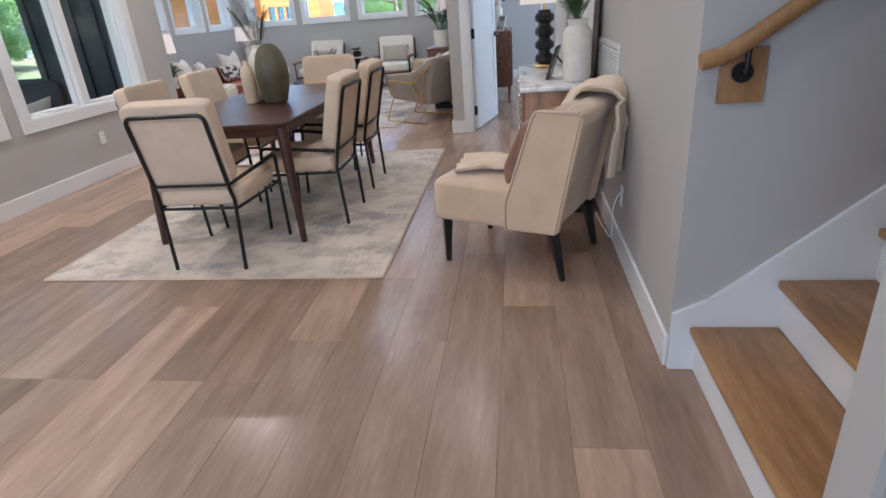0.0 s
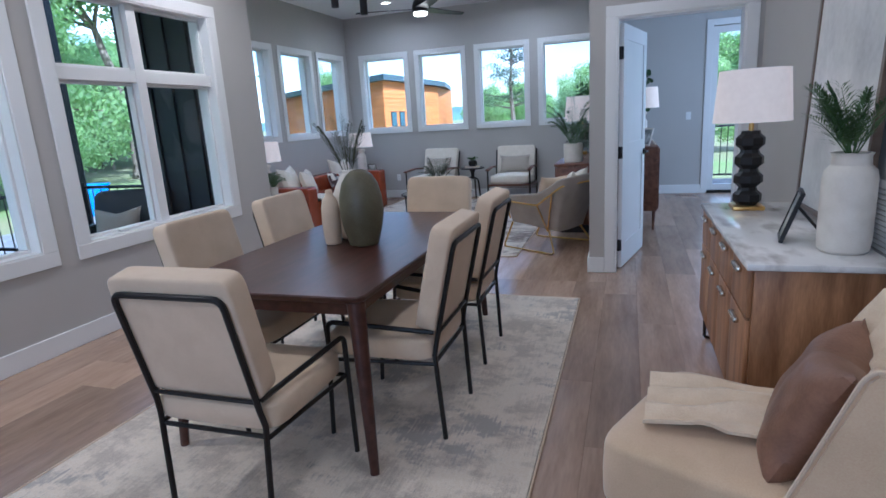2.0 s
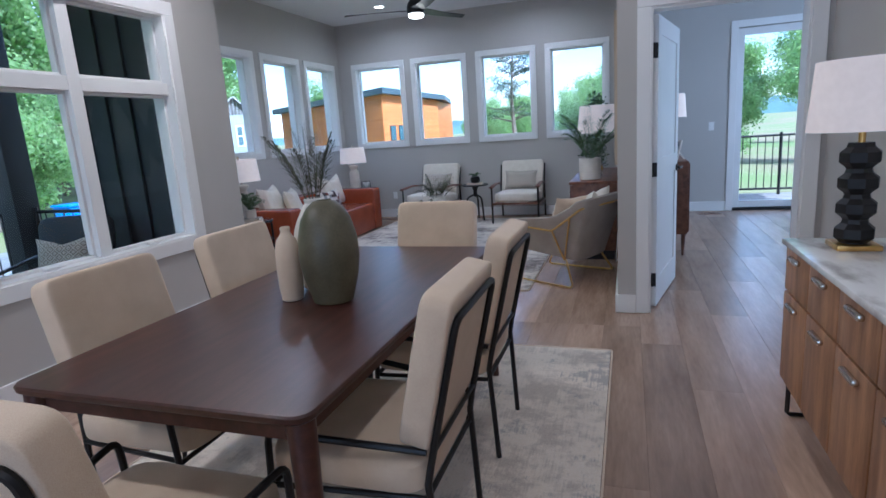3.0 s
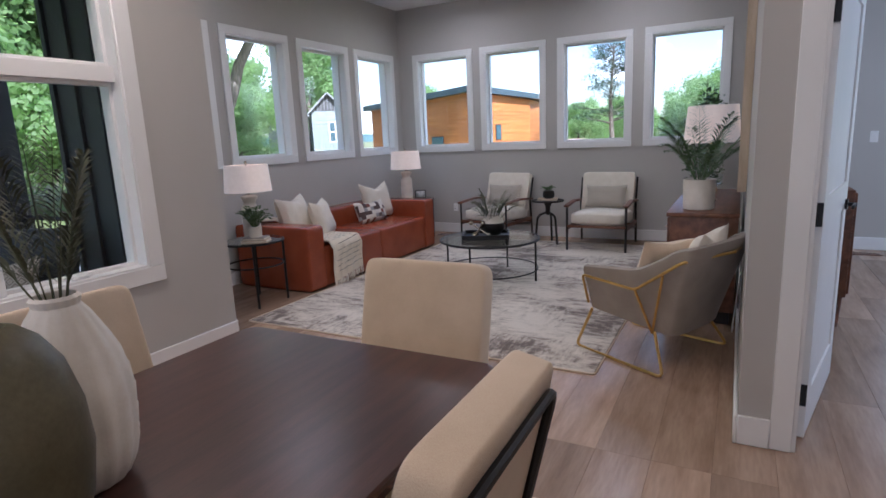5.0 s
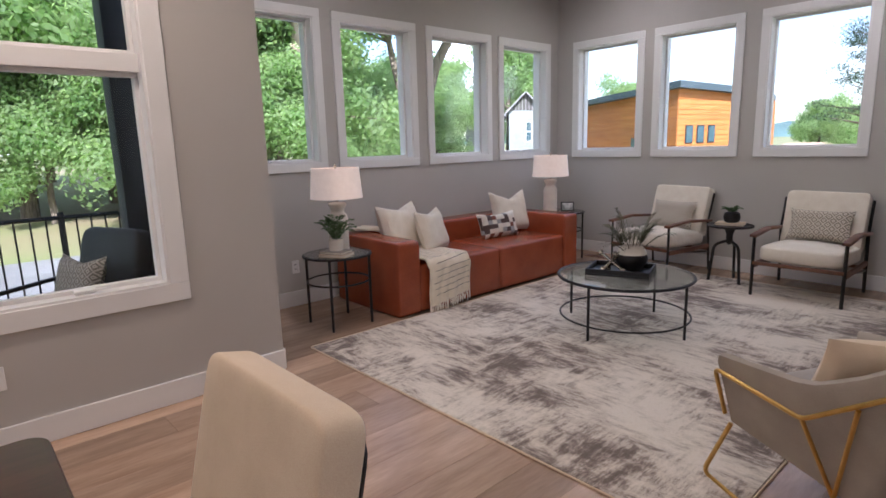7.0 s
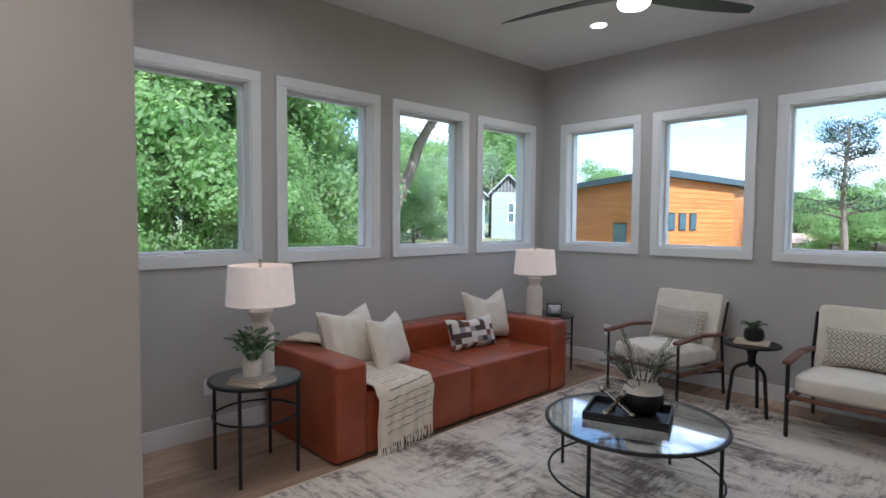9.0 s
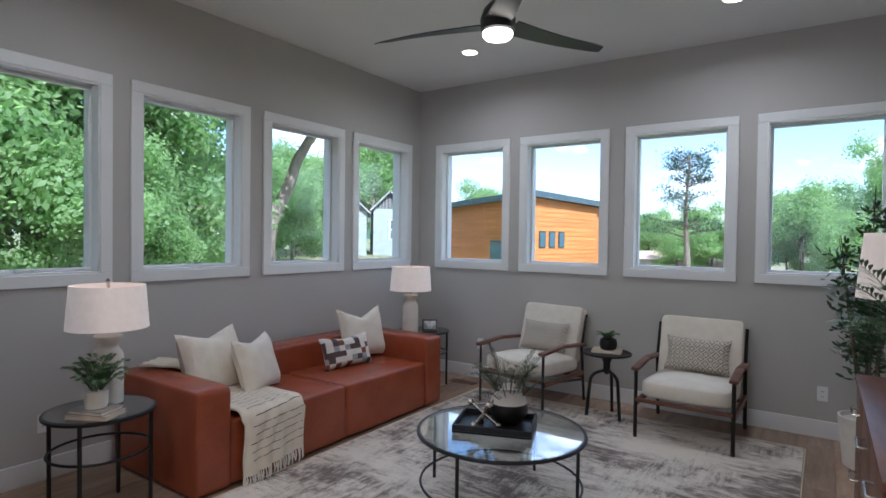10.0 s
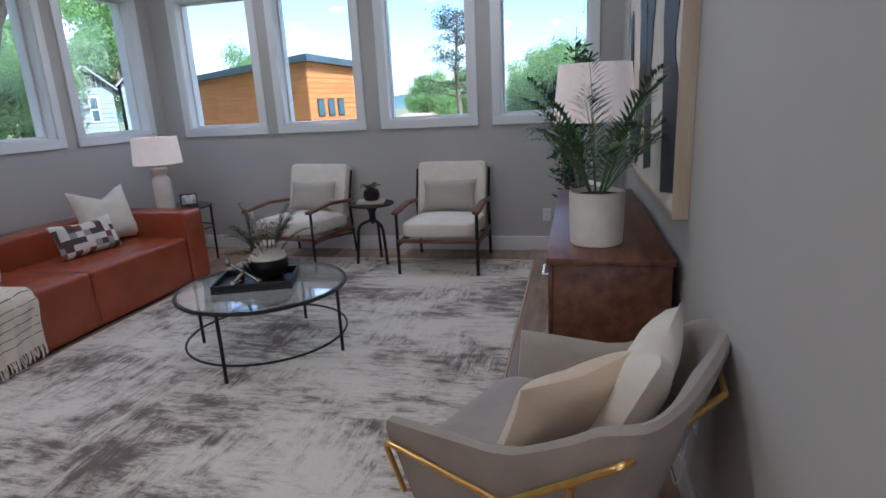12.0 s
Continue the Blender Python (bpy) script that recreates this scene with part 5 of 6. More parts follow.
lathe(bm, [(0.03, 2.685), (0.075, 2.69), (0.088, 2.705), (0.088, 2.724)], 28)
part("light_lens", bm, GLOW, fan, "frosted lit lens")
for k in range(3):
    bm = bm_new()
    a0 = radians(66 + 120 * k)
    rows = []
    for i in range(13):
        r = 0.09 + 0.78 * i / 12
        w = 0.085 * (1 - 0.55 * i / 12) * (1 if i < 12 else 0.6)
        ring = []
        for y, z in ((-w, 0.012), (w * 0.8, -0.012), (w * 0.8, -0.018), (-w, 0.004)):
            q = Vector((r, y + 0.03 * math.sin(i / 12 * 3), 2.775 + z + 0.02 * i / 12))
            ring.append(bm.verts.new((q.x * math.cos(a0) - q.y * math.sin(a0), q.x * math.sin(a0) + q.y * math.cos(a0), q.z)))
        rows.append(ring)
    for p, q in zip(rows, rows[1:]):
        for j in range(4):
            bm.faces.new((p[j], p[(j + 1) % 4], q[(j + 1) % 4], q[j]))
    bm.faces.new(rows[0][::-1]), bm.faces.new(rows[-1])
    bmesh.ops.recalc_face_normals(bm, faces=bm.faces[:])
    part("blade", bm, BLACK, fan, "dark curved fan blade")
for lx, ly in DOWNLIGHTS:
    dl = thing("recessed_downlight", "round recessed ceiling downlight, switched on", "ceiling light", pose(lx, ly, CEIL_Z), "recessed ceiling downlights")
    bm = bm_new()
    lathe(bm, [(0.075, -0.001), (0.085, -0.002), (0.085, -0.007), (0.072, -0.010), (0.068, -0.006)], 28)
    part("trim_ring", bm, WHITE, dl)
    bm = bm_new()
    lathe(bm, [(0.066, -0.006), (0.065, -0.008), (0.03, -0.009), (0.003, -0.009)], 28)
    part("lens", bm, GLOW, dl, "warm lit lens")

for px, py, PEND_Z in ((-1.795, 4.03, 1.95), (-1.64, 4.03, 1.90)):
    pn = thing("pendant_light", "slim black cylinder pendant hanging over the dining table", "pendant light", pose(px, py, 0), "pendants over the dining table")
    bm = bm_new()
    lathe(bm, [(0.017, PEND_Z), (0.0185, PEND_Z + 0.002), (0.0185, PEND_Z + 0.36), (0.008, PEND_Z + 0.365)], 20)
    part("cylinder", bm, BLACK, pn)
    bm = bm_new()
    rod(bm, (0, 0, PEND_Z + 0.36), (0, 0, CEIL_Z - 0.01), 0.003, n=6)
    part("cord", bm, BLACK, pn)
    bm = bm_new()
    lathe(bm, [(0.055, CEIL_Z - 0.02), (0.06, CEIL_Z - 0.015), (0.06, CEIL_Z)], 20)
    part("canopy", bm, BLACK, pn)

# ---- office glimpse ----
ocb = thing("office_cabinet", "dark walnut cabinet on tapered legs in the office", "cabinet")
bm = bm_new()
box(bm, -0.50, 8.02, 0.22, -0.075, 9.35, 0.94, 0.004)
part("body", bm, WALNUT, ocb)
for k in range(3):
    bm = bm_new()
    box(bm, -0.0745, 8.04 + 0.435 * k, 0.24, -0.058, 8.465 + 0.435 * k, 0.92, 0.003)
    part("cabinet_door", bm, WALNUT, ocb)
for x, y in ((-0.46, 8.06), (-0.11, 8.06), (-0.46, 9.31), (-0.11, 9.31)):
    bm = bm_new()
    rod(bm, (x, y, 0), (x * 0.97, y, 0.22), 0.012, 0.022)
    part("leg", bm, WALNUT, ocb)
ol = copy_thing(cl, pose(-0.26, 8.55, 0.94))
tagged(ol, "white table lamp on the office cabinet", "lamp")
LEAFY = mat("glossy_fig_leaf", (0.05, 0.11, 0.035), (0.025, 0.06, 0.02), rough=0.4, scale=9, fine=60, bump=0.1)


def leafy_plant(name, label, m, stems, height, leaf, seed, pot_h=0.3, pot_r=0.15, spread=0.25, wide=0.5, count=22):
    p = thing(name, label, "plant", m)
    bm = bm_new()
    lathe(bm, [(pot_r * 0.75, 0), (pot_r * 0.8, 0.005), (pot_r, pot_h), (pot_r * 0.92, pot_h), (pot_r * 0.9, pot_h - 0.03), (0.004, pot_h - 0.03)], 28)
    part("pot", bm, CERAM, p)
    rg = random.Random(seed)
    tr_bm, lf = bm_new(), bm_new()
    for s in range(stems):
        a = rg.uniform(0, 6.28)
        top = Vector((spread * math.cos(a) * rg.uniform(0.3, 1), spread * math.sin(a) * rg.uniform(0.3, 1), height * rg.uniform(0.75, 1)))
        pts = [Vector((0.02 * math.cos(a), 0.02 * math.sin(a), pot_h - 0.04)).lerp(top, k / 8) + noise.noise_vector(Vector((s, k * 0.5, 0))) * 0.02 for k in range(9)]
        tube(tr_bm, pts, [0.010 - 0.0009 * k for k in range(9)], n=5)
        for k in range(count):
            u = rg.uniform(0.35, 1.0)
            b = pts[min(8, int(u * 8))]
            d = Vector((rg.gauss(0, 1), rg.gauss(0, 1), rg.uniform(-0.2, 1.0))).normalized()
            w = d.cross(Vector((rg.gauss(0, 1), rg.gauss(0, 1), 1))).normalized() * leaf * wide * 0.5
            ln = leaf * rg.uniform(0.7, 1.2)
            b = b + d * leaf * 0.25 + Vector((rg.gauss(0, 1), rg.gauss(0, 1), rg.gauss(0, 1))) * spread * 0.16
            q = [lf.verts.new(v) for v in (b, b + d * ln * 0.4 + w, b + d * ln * 0.8 + w * 0.7, b + d * ln, b + d * ln * 0.8 - w * 0.7, b + d * ln * 0.4 - w)]
            lf.faces.new(q)
    part("trunk", tr_bm, BARK, p)
    part("foliage", lf, LEAFY, p, smooth=False)
    return p


leafy_plant("fig_plant", "broad-leaved fig plant in a white pot on the cabinet", pose(-0.28, 9.05, 0.94), 4, 0.85, 0.13, 31, 0.16, 0.09, 0.16, 0.7, 16)
leafy_plant("olive_tree", "slender indoor olive tree in a white pot by the wall", pose(-1.08, 10.40, 0), 8, 1.9, 0.065, 33, 0.34, 0.17, 0.28, 0.34, 190)
easel_frame("picture_frame", pose(-0.22, 8.2, 0.94, 0, 0, -50), 0.16, 0.20, "framed print on the office cabinet", PRINT, 0.015, CERAM)


# ---- wall fittings ----
def outlet(m, label="white duplex wall outlet"):
    o = thing("wall_outlet", label, "outlet", m)
    bm = bm_new()
    box(bm, -0.036, -0.006, -0.058, 0.036, 0, 0.058, 0.003, 1)
    part("cover_plate", bm, WHITE, o)
    for z in (-0.02, 0.02):
        bm = bm_new()
        box(bm, -0.014, -0.009, z - 0.013, 0.014, -0.0058, z + 0.013, 0.003, 1)
        s = part("socket", bm, WHITE, o)
        for x in (-0.006, 0.006):
            bm = bm_new()
            box(bm, x - 0.0015, -0.0098, z - 0.004, x + 0.0015, -0.0088, z + 0.006)
            part("slot", bm, BLACK, s)
    return o


for m in (pose(DX, 3.20, 0.37, 0, 0, 90), pose(DX, 4.95, 0.37, 0, 0, 90), pose(WX, 7.13, 0.35, 0, 0, 90), pose(-1.335, NY, 0.34), pose(-4.40, NY, 0.37), pose(RX, 2.92, 0.32, 0, 0, -90), pose(EX, 7.45, 0.38, 0, 0, -90)):
    outlet(m)
sw = thing("light_switch", "white rocker light switch on the office wall", "switch", pose(0.48, 10.95, 1.2))
bm = bm_new()
box(bm, -0.036, -0.006, -0.058, 0.036, 0, 0.058, 0.003, 1)
plate = part("cover_plate", bm, WHITE, sw)
bm = bm_new()
box(bm, -0.016, -0.010, -0.032, 0.016, -0.0058, 0.032, 0.002, 1)
part("rocker", bm, WHITE, sw)
th = thing("thermostat", "small white square thermostat on the wall", "thermostat", pose(RX, 3.67, 1.51, 0, 0, -90))
bm = bm_new()
box(bm, -0.055, -0.022, -0.055, 0.055, 0, 0.055, 0.006)
part("case", bm, WHITE, th)
bm = bm_new()
box(bm, -0.03, -0.0235, -0.01, 0.03, -0.0215, 0.035)
part("display", bm, DARKGLASS, th)
gr = thing("return_air_grille", "white louvred return air grille on the wall", "vent", pose(RX, 3.58, 0.86, 0, 0, -90))
bm = bm_new()
for x0, x1, z0, z1 in ((-0.39, 0.39, -0.24, -0.21), (-0.39, 0.39, 0.165, 0.195), (-0.39, -0.36, -0.21, 0.165), (0.36, 0.39, -0.21, 0.165)):
    box(bm, x0, -0.012, z0, x1, 0, z1, 0.002, 1)
part("frame", bm, WHITE, gr)
for k in range(19):
    bm = bm_new()
    box(bm, -0.36, -0.008, -0.001, 0.36, 0.006, 0.001, m=pose(0, -0.006, -0.20 + 0.0195 * k, 35, 0, 0))
    part("slat", bm, WHITE, gr, smooth=False)


def floor_vent(m):
    v = thing("floor_vent", "brown metal floor register set in the planks", "vent", m)
    bm = bm_new()
    for x0, x1, y0, y1 in ((-0.15, 0.15, -0.055, -0.04), (-0.15, 0.15, 0.04, 0.055), (-0.15, -0.135, -0.04, 0.04), (0.135, 0.15, -0.04, 0.04)):
        box(bm, x0, y0, 0.001, x1, y1, 0.006)
    part("frame", bm, WALNUT, v)
    for k in range(14):
        bm = bm_new()
        x = -0.125 + 0.019 * k
        box(bm, x - 0.004, -0.04, 0.001, x + 0.004, 0.04, 0.005)
        part("slat", bm, WALNUT, v, smooth=False)


floor_vent(pose(-3.72, 2.85, 0, 0, 0, 90))
floor_vent(pose(-4.45, 10.66, 0))
floor_vent(pose(0.45, 10.68, 0))
cord = thing("power_cord", "white lamp cord hanging down to the wall outlet", "cord")
bm = bm_new()
tube(bm, bend([(-0.712, 7.80, 0.62), (-0.712, 7.62, 0.45), (-0.716, 7.45, 0.40), (-0.74, 7.50, 0.06), (-0.73, 7.78, 0.015)], 0.08), 0.004, n=6)
part("cable", bm, WHITE, cord)
cord = thing("power_cord", "white cord trailing down the wall behind the chair", "cord")
bm = bm_new()
tube(bm, bend([(0.525, 2.92, 0.33), (0.50, 2.93, 0.26), (0.505, 2.95, 0.05), (0.50, 3.25, 0.012), (0.49, 3.5, 0.012)], 0.08), 0.004, n=6)
part("cable", bm, WHITE, cord)

# ---- porch and outside ----
bm = bm_new()
n = 60
G = -0.9
for i in range(n + 1):
    for j in range(n + 1):
        u, v = (2 * i / n - 1), (2 * j / n - 1)
        x, y = -4 + math.copysign(abs(u) ** 3, u) * 1500, 6 + math.copysign(abs(v) ** 3, v) * 1500
        rise = max(0, min(1, (-x - 12) / 25)) * 1.1 + 0.25 * noise.noise(Vector((x * 0.05, y * 0.05, 0)))
        bm.verts.new((x, y, G + (rise if abs(x) < 120 and abs(y) < 120 else 0.6) - (0.3 if -7 < x < 5 and -4 < y < 14 else 0)))
bm.verts.ensure_lookup_table()
for i in range(n):
    for j in range(n):
        a = i * (n + 1) + j
        bm.faces.new((bm.verts[a], bm.verts[a + n + 1], bm.verts[a + n + 2], bm.verts[a + 1]))
tagged(part("ground", bm, GRASS), "lawn and leaf litter sloping up from the house", "ground", kind="structure")
DECK = mat("grey_deck_board", (0.26, 0.24, 0.22), (0.17, 0.155, 0.14), rough=0.7, scale=3, stretch=(0.7, 5, 1), fine=30, bump=0.2, rnd=0.12)
pd = thing("porch_deck", "grey board porch deck outside the dining windows", "deck", kind="structure")
for k in range(19):
    bm = bm_new()
    box(bm, -6.86 + 0.14 * k, -2.5, -0.12, -6.725 + 0.14 * k, 6.44 if k < 9 else 6.12, -0.09)
    part("deck_board", bm, DECK, pd, smooth=False)
bm = bm_new()
box(bm, -6.86, -2.5, -1.2, -6.78, 6.44, -0.121)
box(bm, -4.3, -2.5, -1.2, -4.2, 6.16, -0.121)
part("deck_frame", bm, SIDING, pd, smooth=False)
sd = thing("porch_siding", "charcoal board and batten siding beside the porch", "siding", kind="structure")
bm = bm_new()
box(bm, WX - 0.22, 6.155, -1.2, DX - 0.21, 6.178, 3.4)
part("board", bm, SIDING, sd, smooth=False)
for k in range(5):
    bm = bm_new()
    x = WX - 0.16 + 0.27 * k
    box(bm, x, 6.125, -1.2, x + 0.045, 6.154, 3.4, 0.003, 1)
    part("batten", bm, SIDING, sd, smooth=False)
for y in (2.3, 6.28):
    pc = thing("porch_column", "square charcoal porch column", "column", pose(-6.70, y, -0.09))
    bm = bm_new()
    box(bm, -0.13, -0.13, 0, 0.13, 0.13, 3.2, 0.006)
    part("shaft", bm, SIDING, pc)
bm = bm_new()
box(bm, -6.95, -2.7, 3.12, -4.18, 6.15, 3.3)
box(bm, -6.95, 6.15, 3.12, -5.48, 6.55, 3.3)
tagged(part("porch_roof", bm, SIDING, smooth=False), "dark porch roof over the deck", "roof", kind="structure")


def railing(name, x0, y0, x1, y1, z, h, step=0.115):
    r = thing(name, "black metal railing with slim upright balusters", "railing")
    d = Vector((x1 - x0, y1 - y0, 0))
    for zz in (0.1, h):
        bm = bm_new()
        rod(bm, (x0, y0, z + zz), (x1, y1, z + zz), 0.018, n=4)
        part("rail", bm, BLACK, r, smooth=False)
    k = int(d.length / step)
    for i in range(k + 1):
        p = Vector((x0, y0, z)) + d * (i / k)
        bm = bm_new()
        post = i % 14 == 0
        rod(bm, p + Vector((0, 0, 0 if post else 0.1)), p + Vector((0, 0, h + (0.05 if post else 0))), 0.025 if post else 0.008, n=4)
        part("post" if post else "baluster", bm, BLACK, r, smooth=False)
    return r


railing("porch_railing", -6.74, -2.4, -6.74, 6.12, -0.09, 0.92)
railing("porch_railing", -6.54, 6.34, -5.52, 6.34, -0.09, 0.92)
railing("landing_railing", 0.2, 13.0, 3.2, 13.0, -0.05, 1.0)
bm = bm_new()
box(bm, 0.0, 11.16, -0.2, 3.4, 13.2, -0.05)
tagged(part("landing", bm, DECK, smooth=False), "grey landing outside the office door", "deck", kind="structure")


def porch_chair(m):
    c = thing("porch_chair", "dark outdoor lounge chair with charcoal cushions", "chair", m, "outdoor porch chairs")
    bm = bm_new()
    pad(bm, 0, 0.05, 0.36, 0.30, 0.32, 0.08, 0.3, n=12)
    part("seat_cushion", bm, SIDING, c)
    bm = bm_new()
    pad(bm, 0, 0, 0.28, 0.30, 0.08, 0.28, 0.3, n=12, m=pose(0, -0.26, 0.40, 14, 0, 0))
    part("back_cushion", bm, SIDING, c)
    for s in (-1, 1):
        bm = bm_new()
        tube(bm, bend([(s * 0.35, -0.33, 0), (s * 0.35, -0.36, 0.62), (s * 0.35, 0.36, 0.58), (s * 0.35, 0.38, 0)], 0.05), 0.016)
        part("arm_frame", bm, BLACK, c)
    bm = bm_new()
    box(bm, -0.35, -0.30, 0.26, 0.35, 0.34, 0.29)
    part("seat_frame", bm, BLACK, c)
    return c


pcn = porch_chair(pose(-5.15, 5.45, -0.09, 0, 0, 205))
copy_thing(pcn, pose(-5.15, 4.25, -0.09, 0, 0, -80))
pillow("porch_pillow", "grey speckled outdoor pillow on the porch chair", pose(-5.12, 5.4, -0.09, 0, 0, 205) @ pose(0, -0.05, 0.42, 18, 0, 0), 0.45, 0.40, 0.14, GEO)
BLUE = mat("blue_plastic", (0.03, 0.16, 0.5), rough=0.5, scale=5, fine=60, bump=0.05)
bn = thing("recycling_bin", "blue plastic wheeled bin on the drive", "bin", pose(-14.0, 12.6, -0.8))
bm = bm_new()
box(bm, -0.3, -0.3, 0.05, 0.3, 0.3, 0.95, 0.03)
part("body", bm, BLUE, bn)
bm = bm_new()
box(bm, -0.33, -0.33, 0.955, 0.33, 0.35, 1.02, 0.02)
part("lid", bm, BLUE, bn)
PAVE = mat("pale_concrete", (0.21, 0.21, 0.21), (0.15, 0.15, 0.15), rough=0.9, scale=1, fine=30, fine_amt=0.3, bump=0.2)
bm = bm_new()
box(bm, -13.6, -20, -1.3, -9.5, 26, -0.58)
tagged(part("road", bm, PAVE, smooth=False), "pale concrete driveway beyond the porch", "road", kind="structure")

# orange clad building beyond the north windows
ob_ = thing("cedar_building", "modern building clad in orange cedar boards with a sloping roof", "building")
A, B, E_ = Vector((-24.7, 38.5, 0)), Vector((-14.1, 32.7, 0)), Vector((-13.07, 39.65, 0))
ZA, ZB, ZE = 3.42, 3.74, 3.53


def facade(p, q, zp, zq, wins, name):
    d = (q - p).normalized()
    nrm = Vector((d.y, -d.x, 0))
    n = 22
    for k in range(n):
        bm = bm_new()
        lo, t0 = -1.6, 0.255 * k
        if lo + t0 > max(zp, zq):
            break
        za, zb = min(zp, lo + t0 + 0.235), min(zq, lo + t0 + 0.235)
        vs_ = []
        for off in (0.0, 0.03):
            o = nrm * off
            vs_.append([bm.verts.new(v) for v in (p + o + Vector((0, 0, min(lo + t0, zp))), q + o + Vector((0, 0, min(lo + t0, zq))), q + o + Vector((0, 0, zb)), p + o + Vector((0, 0, za)))])
        a, b = vs_
        bm.faces.new(a[::-1]), bm.faces.new(b)
        for i_ in range(4):
            bm.faces.new((a[i_], a[(i_ + 1) % 4], b[(i_ + 1) % 4], b[i_]))
        part("cladding_board", bm, CEDAR, ob_, smooth=False)
    for u, z0, z1, w in wins:
        c = p.lerp(q, u) + nrm * 0.05
        for mt, gap, nm in ((SIDING, 0.0, "window_frame"), (DARKGLASS, 0.06, "window_pane")):
            bm = bm_new()
            a, b = c - d * (w / 2 - gap), c + d * (w / 2 - gap)
            o = nrm * (0.02 if gap else 0)
            v4 = [bm.verts.new(v) for v in (a + o + Vector((0, 0, z0 + gap)), b + o + Vector((0, 0, z0 + gap)), b + o + Vector((0, 0, z1 - gap)), a + o + Vector((0, 0, z1 - gap)))]
            g = bmesh.ops.extrude_face_region(bm, geom=[bm.faces.new(v4)])
            bmesh.ops.translate(bm, verts=[q_ for q_ in g["geom"] if isinstance(q_, bmesh.types.BMVert)], vec=nrm * 0.03)
            bmesh.ops.recalc_face_normals(bm, faces=bm.faces[:])
            part(nm, bm, mt, ob_, smooth=False)


facade(A, B, ZA, ZB, [(0.72, -0.2, 1.4, 1.3)], "w")
facade(B, E_, ZB, ZE, [(0.13, 1.05, 1.95, 0.62), (0.27, 1.05, 1.95, 0.62), (0.41, 1.05, 1.95, 0.62)], "e")
bm = bm_new()
back1, back2 = Vector((-14.0, 46, 0)), Vector((-23.7, 47, 0))
lo = [A + Vector((-0.4, -0.5, ZA)), B + Vector((0.35, -0.6, ZB)), E_ + Vector((0.5, 0.3, ZE)), back1 + Vector((0, 0, ZE)), back2 + Vector((0, 0, ZA))]
a, b = [bm.verts.new(v) for v in lo], [bm.verts.new(v + Vector((0, 0, 0.33))) for v in lo]
bm.faces.new(a[::-1]), bm.faces.new(b)
for i_ in range(5):
    bm.faces.new((a[i_], a[(i_ + 1) % 5], b[(i_ + 1) % 5], b[i_]))
bmesh.ops.recalc_face_normals(bm, faces=bm.faces[:])
part("roof", bm, ROOFM, ob_, "blue-grey metal roof edge", smooth=False)
bm = bm_new()
lo = [A, B, E_, back1, back2]
a, b = [bm.verts.new(v + Vector((0, 0, -1.6))) for v in lo], [bm.verts.new(v + Vector((0, 0.05, z - 0.02))) for v, z in zip(lo, (ZA, ZB, ZE, ZE, ZA))]
for i_ in range(5):
    bm.faces.new((a[i_], a[(i_ + 1) % 5], b[(i_ + 1) % 5], b[i_]))
bmesh.ops.recalc_face_normals(bm, faces=bm.faces[:])
part("inner_wall", bm, CEDAR, ob_, smooth=False)

